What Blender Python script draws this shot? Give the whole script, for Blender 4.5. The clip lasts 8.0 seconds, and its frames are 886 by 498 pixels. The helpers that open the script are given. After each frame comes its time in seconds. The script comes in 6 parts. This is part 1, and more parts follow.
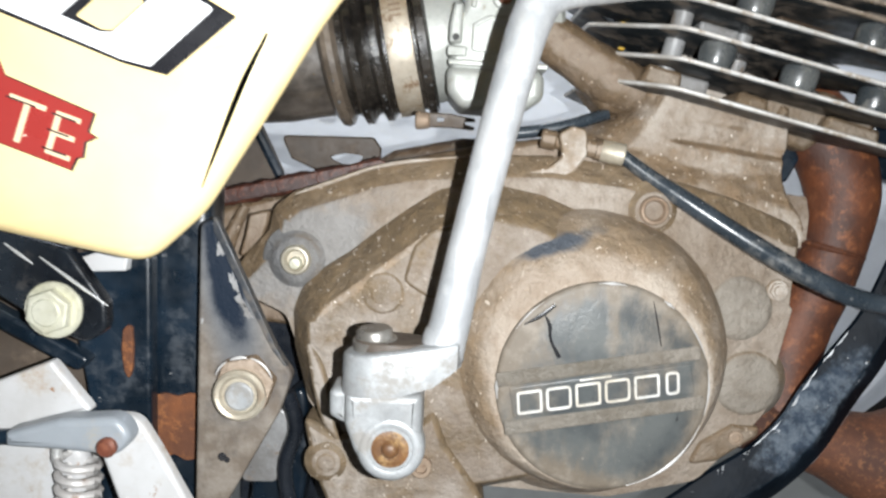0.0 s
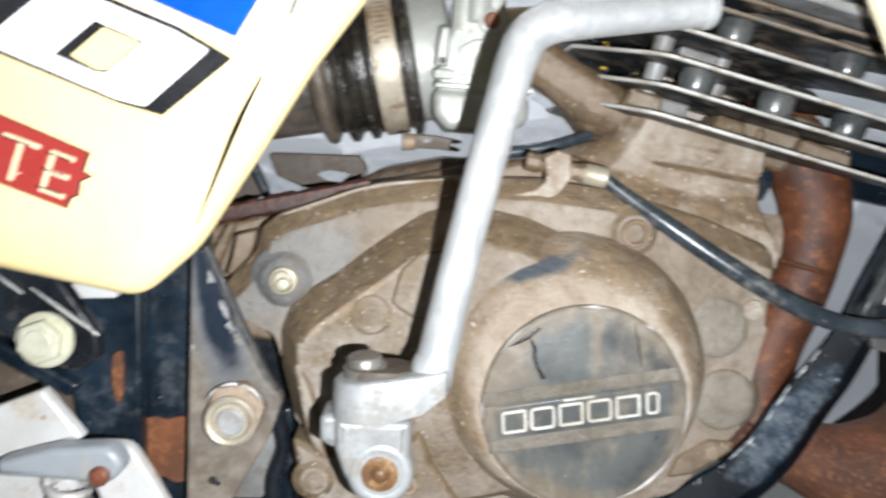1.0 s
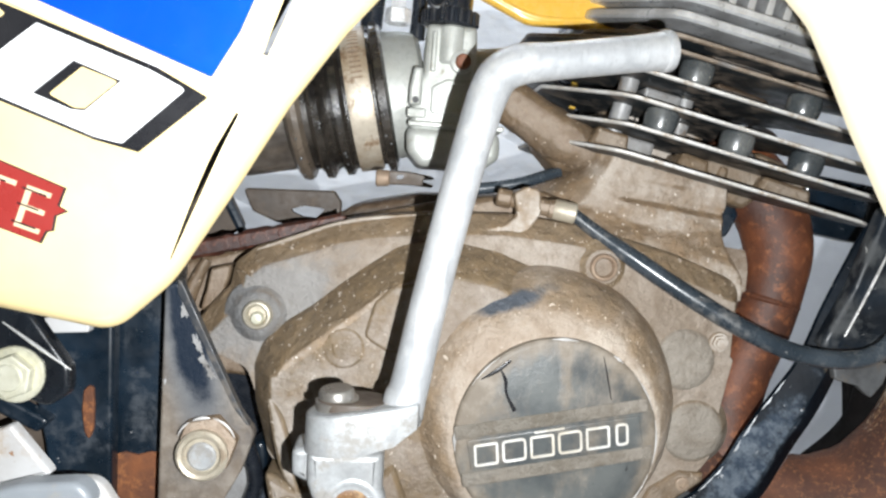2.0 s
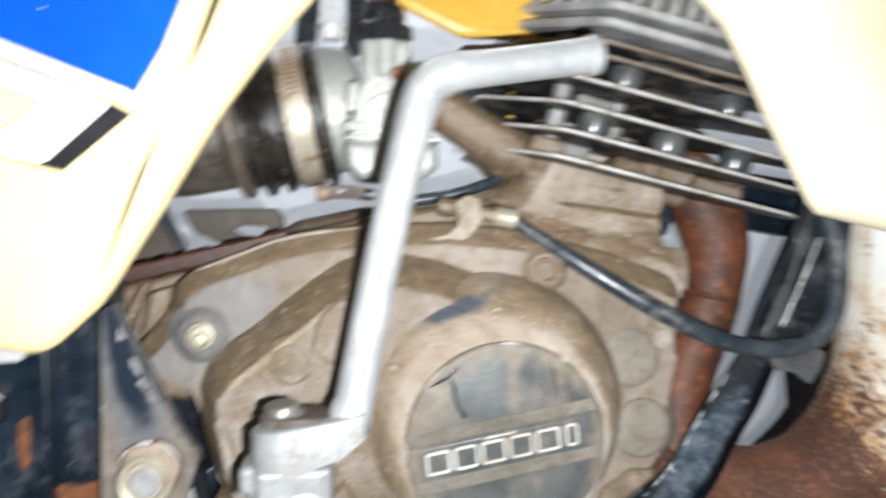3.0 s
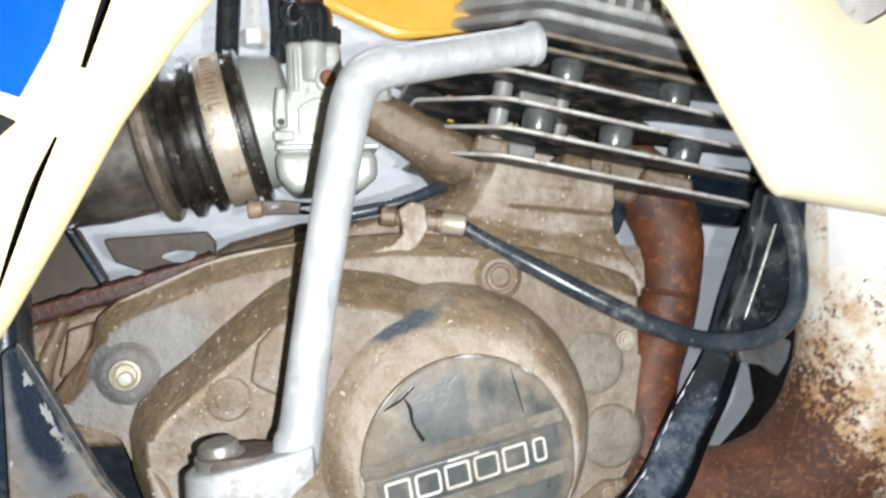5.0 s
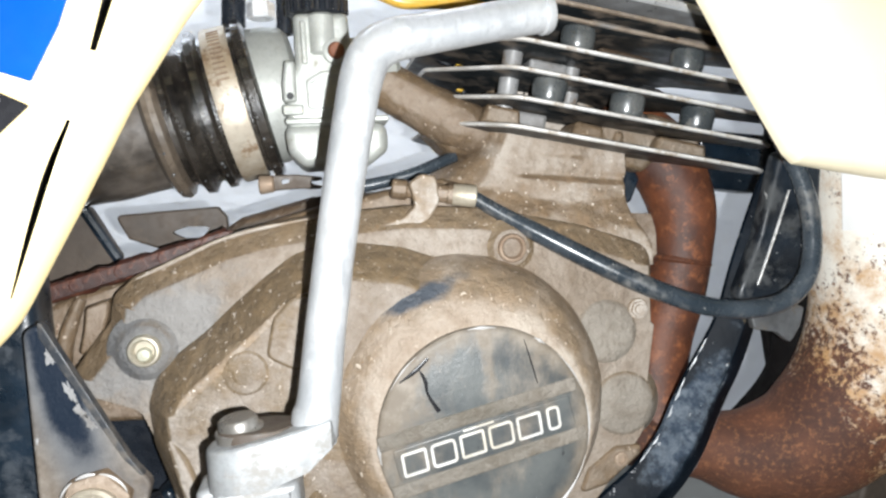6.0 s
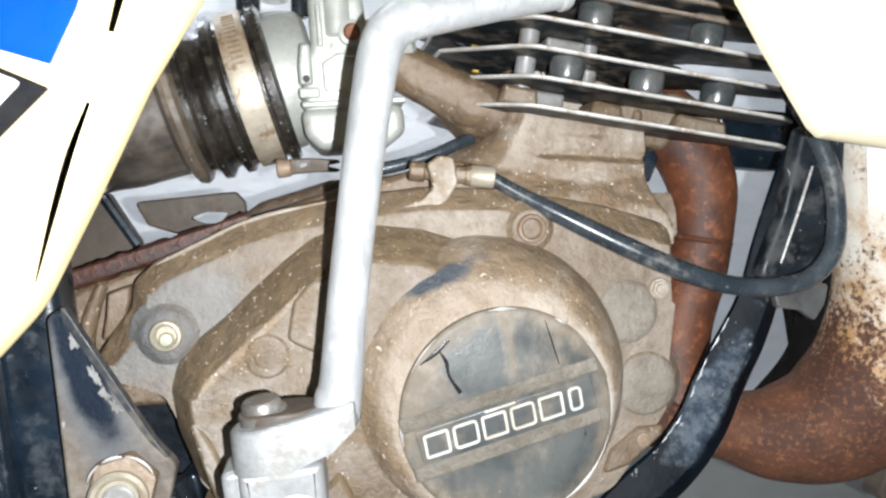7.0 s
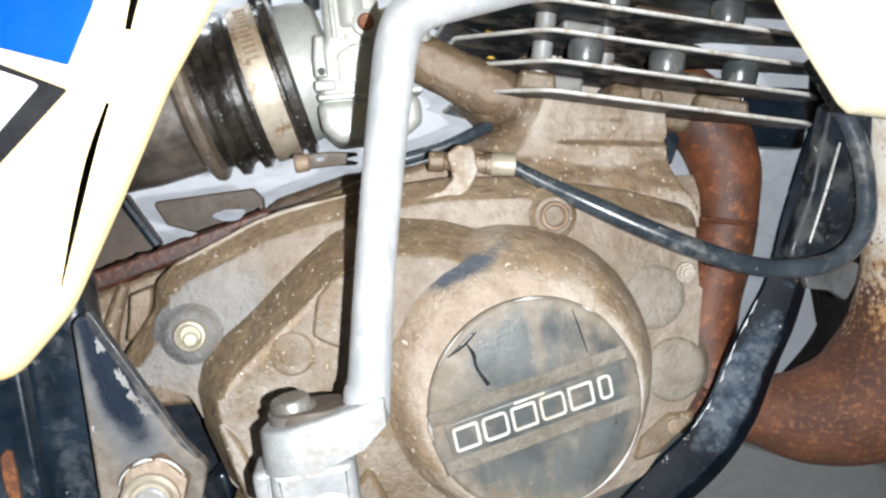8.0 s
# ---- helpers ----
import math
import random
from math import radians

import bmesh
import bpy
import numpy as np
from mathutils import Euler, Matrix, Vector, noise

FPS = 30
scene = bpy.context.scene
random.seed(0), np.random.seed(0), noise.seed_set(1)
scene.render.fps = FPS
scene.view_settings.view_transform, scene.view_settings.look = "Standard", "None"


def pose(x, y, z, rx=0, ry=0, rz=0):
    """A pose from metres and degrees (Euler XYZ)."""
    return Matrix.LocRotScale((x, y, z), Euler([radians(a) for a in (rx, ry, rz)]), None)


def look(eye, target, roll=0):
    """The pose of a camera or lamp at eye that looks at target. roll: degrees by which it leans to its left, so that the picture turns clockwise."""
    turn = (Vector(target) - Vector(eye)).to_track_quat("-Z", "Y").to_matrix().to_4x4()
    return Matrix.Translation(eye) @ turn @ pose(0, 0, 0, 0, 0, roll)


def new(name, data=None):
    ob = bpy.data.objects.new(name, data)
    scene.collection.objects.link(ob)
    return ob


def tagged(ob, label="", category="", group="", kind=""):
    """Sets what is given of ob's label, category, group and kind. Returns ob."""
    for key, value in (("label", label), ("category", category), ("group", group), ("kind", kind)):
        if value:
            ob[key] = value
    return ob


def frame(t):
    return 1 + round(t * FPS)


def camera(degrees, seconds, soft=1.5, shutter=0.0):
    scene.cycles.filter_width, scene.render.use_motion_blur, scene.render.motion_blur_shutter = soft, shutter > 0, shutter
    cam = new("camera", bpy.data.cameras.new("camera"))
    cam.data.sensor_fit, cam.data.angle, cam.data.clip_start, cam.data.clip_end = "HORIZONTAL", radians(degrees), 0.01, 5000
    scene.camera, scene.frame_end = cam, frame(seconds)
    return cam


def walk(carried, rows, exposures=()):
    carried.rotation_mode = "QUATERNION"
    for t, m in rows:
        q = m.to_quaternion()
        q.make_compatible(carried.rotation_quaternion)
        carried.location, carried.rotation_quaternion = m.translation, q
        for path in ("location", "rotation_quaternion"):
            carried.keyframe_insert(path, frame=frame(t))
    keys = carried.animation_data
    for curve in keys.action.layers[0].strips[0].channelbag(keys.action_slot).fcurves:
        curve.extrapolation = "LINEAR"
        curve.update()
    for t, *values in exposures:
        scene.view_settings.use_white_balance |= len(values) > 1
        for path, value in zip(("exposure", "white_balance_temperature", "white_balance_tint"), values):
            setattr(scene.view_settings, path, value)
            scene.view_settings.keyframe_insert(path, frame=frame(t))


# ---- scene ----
cam = camera(63.1, 8.0, soft=2.4, shutter=0.8)
PATH = [
    (0, (0.048, 0.037, 0.535), (0.041, 2.022, 0.29), 3.5),
    (0.5, (0.037, 0.03, 0.541), (0.063, 2.016, 0.308), 4.5),
    (0.8, (0.037, 0.03, 0.541), (0.060, 2.016, 0.304), 4.4),
    (0.9, (0.038, 0.0306, 0.543), (0.065, 2.016, 0.300), 4.4),
    (1, (0.041, 0.033, 0.553), (0.103, 2.014, 0.283), 3.9),
    (1.1, (0.0415, 0.0325, 0.5532), (0.124, 2.014, 0.284), 3.9),
    (1.2, (0.042, 0.0315, 0.5538), (0.125, 2.015, 0.292), 3.9),
    (1.3, (0.0425, 0.030, 0.5565), (0.109, 2.016, 0.334), 3.8),
    (1.4, (0.0435, 0.0285, 0.5592), (0.118, 2.017, 0.376), 3.7),
    (1.5, (0.044, 0.027, 0.56), (0.13, 2.018, 0.385), 3.7),
    (1.7, (0.044, 0.025, 0.557), (0.154, 2.015, 0.39), 4.0),
    (2.8, (0.045, 0.028, 0.55), (0.166, 2.017, 0.376), 4.0),
    (3, (0.053, 0.023, 0.548), (0.279, 2.007, 0.441), 1.4),
    (3.5, (0.065, 0.023, 0.547), (0.386, 1.996, 0.481), -1.6),
    (4, (0.072, 0.03, 0.547), (0.468, 1.989, 0.495), -2.4),
    (4.5, (0.058, 0.04, 0.547), (0.453, 2.001, 0.542), -2.4),
    (5, (0.058, 0.049, 0.54), (0.424, 2.015, 0.494), -2.3),
    (5.2, (0.057, 0.053, 0.543), (0.416, 2.019, 0.458), -3.0),
    (6.3, (0.056, 0.048, 0.544), (0.37, 2.017, 0.384), -3.5),
    (6.5, (0.054, 0.048, 0.542), (0.341, 2.02, 0.368), -3.7),
    (7, (0.054, 0.051, 0.541), (0.349, 2.021, 0.367), -4.1),
    (7.5, (0.053, 0.052, 0.542), (0.324, 2.025, 0.357), -5.0),
    (8, (0.049, 0.057, 0.542), (0.31, 2.029, 0.341), -6.0),
]
walk(cam, [(t, look(eye, target, roll)) for t, eye, target, roll in PATH],
     [(0, -0.05), (0.5, -0.1), (0.9, -0.06), (1.3, 0.1), (1.7, 0.0), (5.2, 0.0), (6.3, 0.14), (7.5, 0.15), (8, 0.2)])


# ---- light ----
world = bpy.data.worlds.new("room_air")
scene.world = world
world.use_nodes = True
world.node_tree.nodes["Background"].inputs["Color"].default_value = (0.75, 0.85, 1.0, 1)
world.node_tree.nodes["Background"].inputs["Strength"].default_value = 0.02

# the lamp of the filming telephone, close beside its lens
torch = bpy.data.lights.new("torch_light", "POINT")
torch.energy, torch.color, torch.shadow_soft_size = 13.8, (0.95, 0.98, 1.0), 0.0022
torch_ob = new("torch_light", torch)
torch_ob.matrix_world = pose(0.0750, 0.034, 0.5345)

# unseen lamp added below the ceiling, between the motorcycle and the wall, to brighten the wall
wall_fill = bpy.data.lights.new("wall_fill_light", "AREA")
wall_fill.energy, wall_fill.color, wall_fill.shape, wall_fill.size, wall_fill.size_y = 80.0, (0.88, 0.94, 1.0), "RECTANGLE", 1.2, 0.12
wall_fill.spread = radians(72)
wall_fill_ob = new("wall_fill_light", wall_fill)
wall_fill_ob.matrix_world = pose(0.1, 0.76, 2.20, 30)


# ---- materials ----
class Nodes:
    """A small wrapper that builds one node material."""

    def __init__(self, name):
        self.m = bpy.data.materials.new(name)
        self.m.use_nodes = True
        self.t = self.m.node_tree
        self.b = self.t.nodes["Principled BSDF"]
        self.co = self.t.nodes.new("ShaderNodeTexCoord").outputs["Object"]

    def link(self, a, b):
        self.t.links.new(a, b)

    def noise(self, scale, detail=6.0, rough=0.6, stretch=None, distort=0.0):
        n = self.t.nodes.new("ShaderNodeTexNoise")
        n.inputs["Scale"].default_value = scale
        n.inputs["Detail"].default_value = detail
        n.inputs["Roughness"].default_value = rough
        n.inputs["Distortion"].default_value = distort
        if stretch:
            mp = self.t.nodes.new("ShaderNodeMapping")
            mp.inputs["Scale"].default_value = stretch
            self.link(self.co, mp.inputs["Vector"])
            self.link(mp.outputs["Vector"], n.inputs["Vector"])
        else:
            self.link(self.co, n.inputs["Vector"])
        return n.outputs["Fac"]

    def ramp(self, fac, lo, hi, a=0.0, b=1.0):
        r = self.t.nodes.new("ShaderNodeMapRange")
        r.interpolation_type = "SMOOTHSTEP"
        for key, v in (("From Min", lo), ("From Max", hi), ("To Min", a), ("To Max", b)):
            r.inputs[key].default_value = v
        self.link(fac, r.inputs["Value"])
        return r.outputs["Result"]

    def mix(self, fac, a, b):
        n = self.t.nodes.new("ShaderNodeMix")
        n.data_type = "RGBA"
        self.link(fac, n.inputs[0])
        for k, v in ((6, a), (7, b)):
            if isinstance(v, tuple):
                n.inputs[k].default_value = (*v, 1)
            else:
                self.link(v, n.inputs[k])
        return n.outputs[2]

    def mixf(self, fac, a, b):
        n = self.t.nodes.new("ShaderNodeMix")
        n.data_type = "FLOAT"
        self.link(fac, n.inputs[0])
        for k, v in ((2, a), (3, b)):
            if isinstance(v, (int, float)):
                n.inputs[k].default_value = v
            else:
                self.link(v, n.inputs[k])
        return n.outputs[0]

    def times(self, a, b):
        n = self.t.nodes.new("ShaderNodeMath")
        n.operation = "MULTIPLY"
        for k, v in enumerate((a, b)):
            if isinstance(v, (int, float)):
                n.inputs[k].default_value = v
            else:
                self.link(v, n.inputs[k])
        return n.outputs[0]

    def bump(self, heights):
        last = None
        for h, s, d in heights:
            n = self.t.nodes.new("ShaderNodeBump")
            n.inputs["Strength"].default_value = s
            n.inputs["Distance"].default_value = d
            self.link(h, n.inputs["Height"])
            if last:
                self.link(last, n.inputs["Normal"])
            last = n.outputs["Normal"]
        self.link(last, self.b.inputs["Normal"])

    def out(self, colour, rough, metal=0.0, coat=0.0):
        for key, v in (("Base Color", colour), ("Roughness", rough), ("Metallic", metal), ("Coat Weight", coat)):
            if isinstance(v, tuple):
                self.b.inputs[key].default_value = (*v, 1)
            elif isinstance(v, (int, float)):
                self.b.inputs[key].default_value = v
            else:
                self.link(v, self.b.inputs[key])
        return self.m


def dusty(name, bare, dust_a, dust_b, cover=0.35, bare_metal=0.6, bare_rough=0.4, mud=(0.115, 0.078, 0.046), caked=0.5, rub=None, tilt_dark=0.42):
    """A casting or plate under dry road dust, with mud in patches and a darker brown on tilted faces, worn to the bare
    surface in patches.
    """
    k = Nodes(name)

    def pale(c, keep, gain):
        grey = sum(c) / 3
        return tuple(gain * (keep * v + (1 - keep) * grey) for v in c)

    dust_a, dust_b, mud = pale(dust_a, 0.90, 1.04), pale(dust_b, 0.80, 1.08), pale(mud, 1.05, 1.06)
    big, mid, fine = k.noise(20, 7, 0.65), k.noise(95, 7, 0.62), k.noise(700, 4, 0.7)
    dust = k.mix(k.ramp(k.noise(11, 5, 0.6), 0.35, 0.65), dust_a, dust_b)
    dust = k.mix(k.ramp(mid, 0.45, 0.70, 0, 0.5), dust, tuple(c * f for c, f in zip(dust_a, (0.66, 0.58, 0.50))))
    dust = k.mix(k.ramp(fine, 0.52, 0.75, 0, 0.4), dust, tuple(c * 0.6 for c in dust_a))
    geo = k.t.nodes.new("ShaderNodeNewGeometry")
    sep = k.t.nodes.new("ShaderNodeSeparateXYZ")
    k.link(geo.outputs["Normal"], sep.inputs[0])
    # darker brown keyed to the face normal: tilted, upward faces take most
    slope = k.times(k.ramp(sep.outputs["Y"], -0.985, -0.80, 0.0, tilt_dark), k.ramp(sep.outputs["Z"], -0.45, 0.25, 0.55, 1.0))
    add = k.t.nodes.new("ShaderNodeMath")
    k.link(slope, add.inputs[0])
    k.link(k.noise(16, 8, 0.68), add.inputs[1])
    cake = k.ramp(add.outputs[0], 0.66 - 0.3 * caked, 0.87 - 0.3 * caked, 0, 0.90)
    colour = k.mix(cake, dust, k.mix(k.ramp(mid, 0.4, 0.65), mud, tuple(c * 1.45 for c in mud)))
    worn = k.ramp(big, cover, cover - 0.12, 0, 0.9)
    if rub:
        # one rubbed oval patch of the bare surface
        x, z, a, b, deg, bare2 = rub
        mp = k.t.nodes.new("ShaderNodeMapping")
        mp.vector_type = "TEXTURE"
        mp.inputs["Location"].default_value = (x, 0, z)
        mp.inputs["Rotation"].default_value = (0, radians(-deg), 0)
        mp.inputs["Scale"].default_value = (a, 1000.0, b)
        k.link(k.co, mp.inputs["Vector"])
        ln = k.t.nodes.new("ShaderNodeVectorMath")
        ln.operation = "LENGTH"
        k.link(mp.outputs["Vector"], ln.inputs[0])
        wob = k.t.nodes.new("ShaderNodeMath")
        k.link(ln.outputs["Value"], wob.inputs[0])
        k.link(k.ramp(k.noise(70, 4), 0.2, 0.8, -0.30, 0.30), wob.inputs[1])
        patch = k.ramp(wob.outputs[0], 1.25, 0.55, 0, 0.92 if b < 0.02 else 0.66)
        if tilt_dark > 0.3:
            patch = k.times(patch, k.ramp(sep.outputs["Y"], -0.94, -0.80, 1.0, 0.0))
    colour = k.mix(worn, colour, bare)
    rough = k.mixf(cake, k.ramp(mid, 0.3, 0.7, 0.40, 0.74), k.ramp(k.noise(150, 5, 0.6), 0.35, 0.62, 0.26, 0.55))
    rough = k.mixf(worn, rough, bare_rough)
    # pale specks: grit, and glints on the mud put into the colour
    grit_glint = k.times(k.ramp(k.noise(300, 3, 0.6), 0.635, 0.69, 0, 0.9), k.ramp(cake, 0.05, 0.6, 0.22, 1.0))
    colour = k.mix(grit_glint, colour, tuple(min(1.0, c * 1.55) for c in dust_b))
    if rub:
        colour = k.mix(patch, colour, bare2)
    k.bump([(mid, 0.7, 0.003), (fine, 0.6, 0.0008), (k.noise(38, 7, 0.65), 0.7, 0.006), (grit_glint, 0.3, 0.0008)])
    return k.out(colour, rough, k.times(worn, bare_metal))


def painted(name, colour, other, rough=0.35, chip=(0.3, 0.28, 0.25), chips=0.0, dust=0.0, dust_colour=(0.3, 0.22, 0.15), coat=0.3):
    """Paint or plastic with slight blotches, chips down to the metal and a film of dust."""
    k = Nodes(name)
    big, fine = k.noise(28, 6, 0.6), k.noise(260, 5, 0.65)
    c = k.mix(k.ramp(big, 0.35, 0.7), colour, other)
    r = k.ramp(k.noise(120, 5), 0.3, 0.7, rough * 0.8, rough * 1.35)
    if dust:
        film = k.ramp(k.noise(45, 8, 0.7), 0.62 - dust * 0.3, 0.82 - dust * 0.3, 0, 0.9)
        c = k.mix(film, c, dust_colour)
        r = k.mixf(film, r, 0.85)
    if chips:
        bare = k.ramp(k.noise(75, 9, 0.72, None, 0.5), 0.70 - chips * 0.2, 0.72 - chips * 0.2)
        c = k.mix(bare, c, chip)
        r = k.mixf(bare, r, 0.6)
    k.bump([(fine, 0.12, 0.0006), (k.noise(40, 4), 0.1, 0.002)])
    return k.out(c, r, 0.0, coat)


def metal(name, colour, other, rough=0.35, stain=(0.2, 0.13, 0.07), stains=0.0, metallic=0.85, streak=None):
    """Bare or cast metal with scratches, dull patches and brown stains."""
    k = Nodes(name)
    big, fine = k.noise(40, 7, 0.65), k.noise(420, 5, 0.7, streak)
    c = k.mix(k.ramp(big, 0.35, 0.65), colour, other)
    c = k.mix(k.ramp(fine, 0.5, 0.7, 0, 0.35), c, tuple(v * 0.5 for v in colour))
    r = k.ramp(k.noise(90, 6), 0.3, 0.7, rough * 0.75, rough * 1.4)
    m = metallic
    if stains:
        film = k.ramp(k.noise(60, 8, 0.7), 0.68 - stains * 0.3, 0.80 - stains * 0.3, 0, 0.95)
        c = k.mix(film, c, stain)
        r = k.mixf(film, r, 0.75)
        m = k.mixf(film, metallic, 0.0)
    k.bump([(fine, 0.25, 0.0005), (big, 0.25, 0.0015)])
    return k.out(c, r, m)


def rusty(name, a=(0.18, 0.058, 0.022), b=(0.070, 0.026, 0.015), c3=(0.28, 0.105, 0.038), flake=None, flakes=0.5, rough=0.8, grain=140):
    """Rusted steel, with remains of pale paint where flake is given."""
    k = Nodes(name)
    big, mid, fine = k.noise(20, 7, 0.65), k.noise(grain, 8, 0.72), k.noise(900, 3, 0.6)
    c = k.mix(k.ramp(big, 0.35, 0.65), a, b)
    c = k.mix(k.ramp(mid, 0.50, 0.66, 0, 0.85), c, c3)
    c = k.mix(k.ramp(fine, 0.55, 0.75, 0, 0.6), c, b)
    r = rough
    if flake:
        grade = k.t.nodes.new("ShaderNodeSeparateXYZ")
        k.link(k.co, grade.inputs[0])
        add = k.t.nodes.new("ShaderNodeMath")
        run = k.t.nodes.new("ShaderNodeMath")
        k.link(grade.outputs["Z"], run.inputs[0])
        k.link(k.times(grade.outputs["X"], 2.6), run.inputs[1])
        k.link(k.ramp(run.outputs[0], 1.235, 1.450, 0.15, -0.10), add.inputs[0])
        add2 = k.t.nodes.new("ShaderNodeMath")
        k.link(k.times(k.noise(48, 9, 0.75), 0.45), add2.inputs[0])
        k.link(k.times(k.noise(260, 6, 0.75), 0.55), add2.inputs[1])
        k.link(add2.outputs[0], add.inputs[1])
        left = k.ramp(add.outputs[0], flakes + 0.01, flakes - 0.07)
        tint = k.t.nodes.new("ShaderNodeMath")
        k.link(k.ramp(run.outputs[0], 1.30, 1.52, 0.22, -0.06), tint.inputs[0])
        k.link(k.noise(55, 7, 0.7), tint.inputs[1])
        c = k.mix(left, c, k.mix(k.ramp(tint.outputs[0], 0.42, 0.74), flake, (0.46, 0.27, 0.12)))
        r = k.mixf(left, rough, 0.5)
    k.bump([(mid, 0.5, 0.0012), (fine, 0.35, 0.0005)])
    return k.out(c, r, 0.0)


def pivoted(name):
    """Black paint that shows as one patch in a cake of pale dust, scraped in places."""
    k = Nodes(name)
    sep = k.t.nodes.new("ShaderNodeSeparateXYZ")
    k.link(k.co, sep.inputs[0])
    add = k.t.nodes.new("ShaderNodeMath")
    mp = k.t.nodes.new("ShaderNodeMapping")
    mp.vector_type = "TEXTURE"
    mp.inputs["Location"].default_value = (-0.0505, 0, 0.4770)
    mp.inputs["Rotation"].default_value = (0, radians(-12), 0)
    mp.inputs["Scale"].default_value = (0.0074, 1000.0, 0.032)
    k.link(k.co, mp.inputs["Vector"])
    ln = k.t.nodes.new("ShaderNodeVectorMath")
    ln.operation = "LENGTH"
    k.link(mp.outputs["Vector"], ln.inputs[0])
    k.link(k.ramp(ln.outputs["Value"], 0.5, 1.5, -0.42, 0.28), add.inputs[0])
    k.link(k.times(k.noise(38, 8, 0.66), 1.3), add.inputs[1])
    film = k.ramp(add.outputs[0], 0.42, 1.02, 0.03, 1.0)
    mid, fine = k.noise(90, 7, 0.65), k.noise(650, 4, 0.7)
    dust = k.mix(k.ramp(mid, 0.35, 0.65), (0.118, 0.093, 0.070), (0.190, 0.165, 0.138))
    dust = k.mix(k.ramp(fine, 0.5, 0.75, 0, 0.45), dust, (0.11, 0.08, 0.055))
    dust = k.mix(k.ramp(ln.outputs["Value"], 1.0, 2.6, 0.75, 0.0), dust, (0.085, 0.097, 0.112))
    c = k.mix(film, (0.005, 0.011, 0.022), dust)
    c = k.mix(k.ramp(k.noise(80, 9, 0.7, (1, 1, 0.5), 0.5), 0.63, 0.66), c, (0.30, 0.30, 0.30))
    k.bump([(mid, 0.3, 0.0015), (fine, 0.35, 0.0005)])
    return k.out(c, k.mixf(film, 0.3, 0.8), 0.0, 0.0)


def capped(name):
    """Black satin paint dulled by dust, which lies thickest round the rim and in one pale streak."""
    k = Nodes(name)
    mid, fine = k.noise(70, 8, 0.7), k.noise(600, 4, 0.7)

    def field(x, z, a, b, deg):
        mp = k.t.nodes.new("ShaderNodeMapping")
        mp.vector_type = "TEXTURE"
        mp.inputs["Location"].default_value = (x, 0, z)
        mp.inputs["Rotation"].default_value = (0, radians(-deg), 0)
        mp.inputs["Scale"].default_value = (a, 1000.0, b)
        k.link(k.co, mp.inputs["Vector"])
        ln = k.t.nodes.new("ShaderNodeVectorMath")
        ln.operation = "LENGTH"
        k.link(mp.outputs["Vector"], ln.inputs[0])
        return ln.outputs["Value"]

    def plus(a, b):
        n = k.t.nodes.new("ShaderNodeMath")
        k.link(a, n.inputs[0])
        k.link(b, n.inputs[1])
        return n.outputs[0]

    c = k.mix(k.ramp(k.noise(30, 6, 0.6), 0.35, 0.65), (0.040, 0.052, 0.060), (0.092, 0.104, 0.106))
    lie = plus(k.ramp(field(0.1325, 0.4245, 0.0546, 0.0546, 0), 0.72, 1.0, 0.0, 0.22), k.ramp(field(0.1345, 0.460, 0.004, 0.030, 4), 0.3, 1.3, 0.16, 0.0))
    lie = plus(lie, k.ramp(field(0.094, 0.430, 0.020, 0.034, 10), 0.4, 1.2, 0.14, 0.0))
    film = k.ramp(plus(k.noise(26, 8, 0.68, (1.3, 1, 0.8)), lie), 0.44, 0.72, 0.12, 0.88)
    c = k.mix(film, c, k.mix(k.ramp(mid, 0.4, 0.65), (0.165, 0.132, 0.096), (0.25, 0.212, 0.168)))
    c = k.mix(k.ramp(k.noise(95, 6, 0.7, (1.6, 1, 0.35), 0.8), 0.67, 0.70, 0, 0.8), c, (0.014, 0.014, 0.016))
    c = k.mix(k.ramp(k.noise(330, 4, 0.7), 0.66, 0.72, 0, 0.6), c, (0.34, 0.30, 0.25))
    k.bump([(mid, 0.3, 0.0012), (fine, 0.25, 0.0004), (film, 0.3, 0.0006)])
    return k.out(c, k.mixf(film, 0.3, 0.62), 0.0)


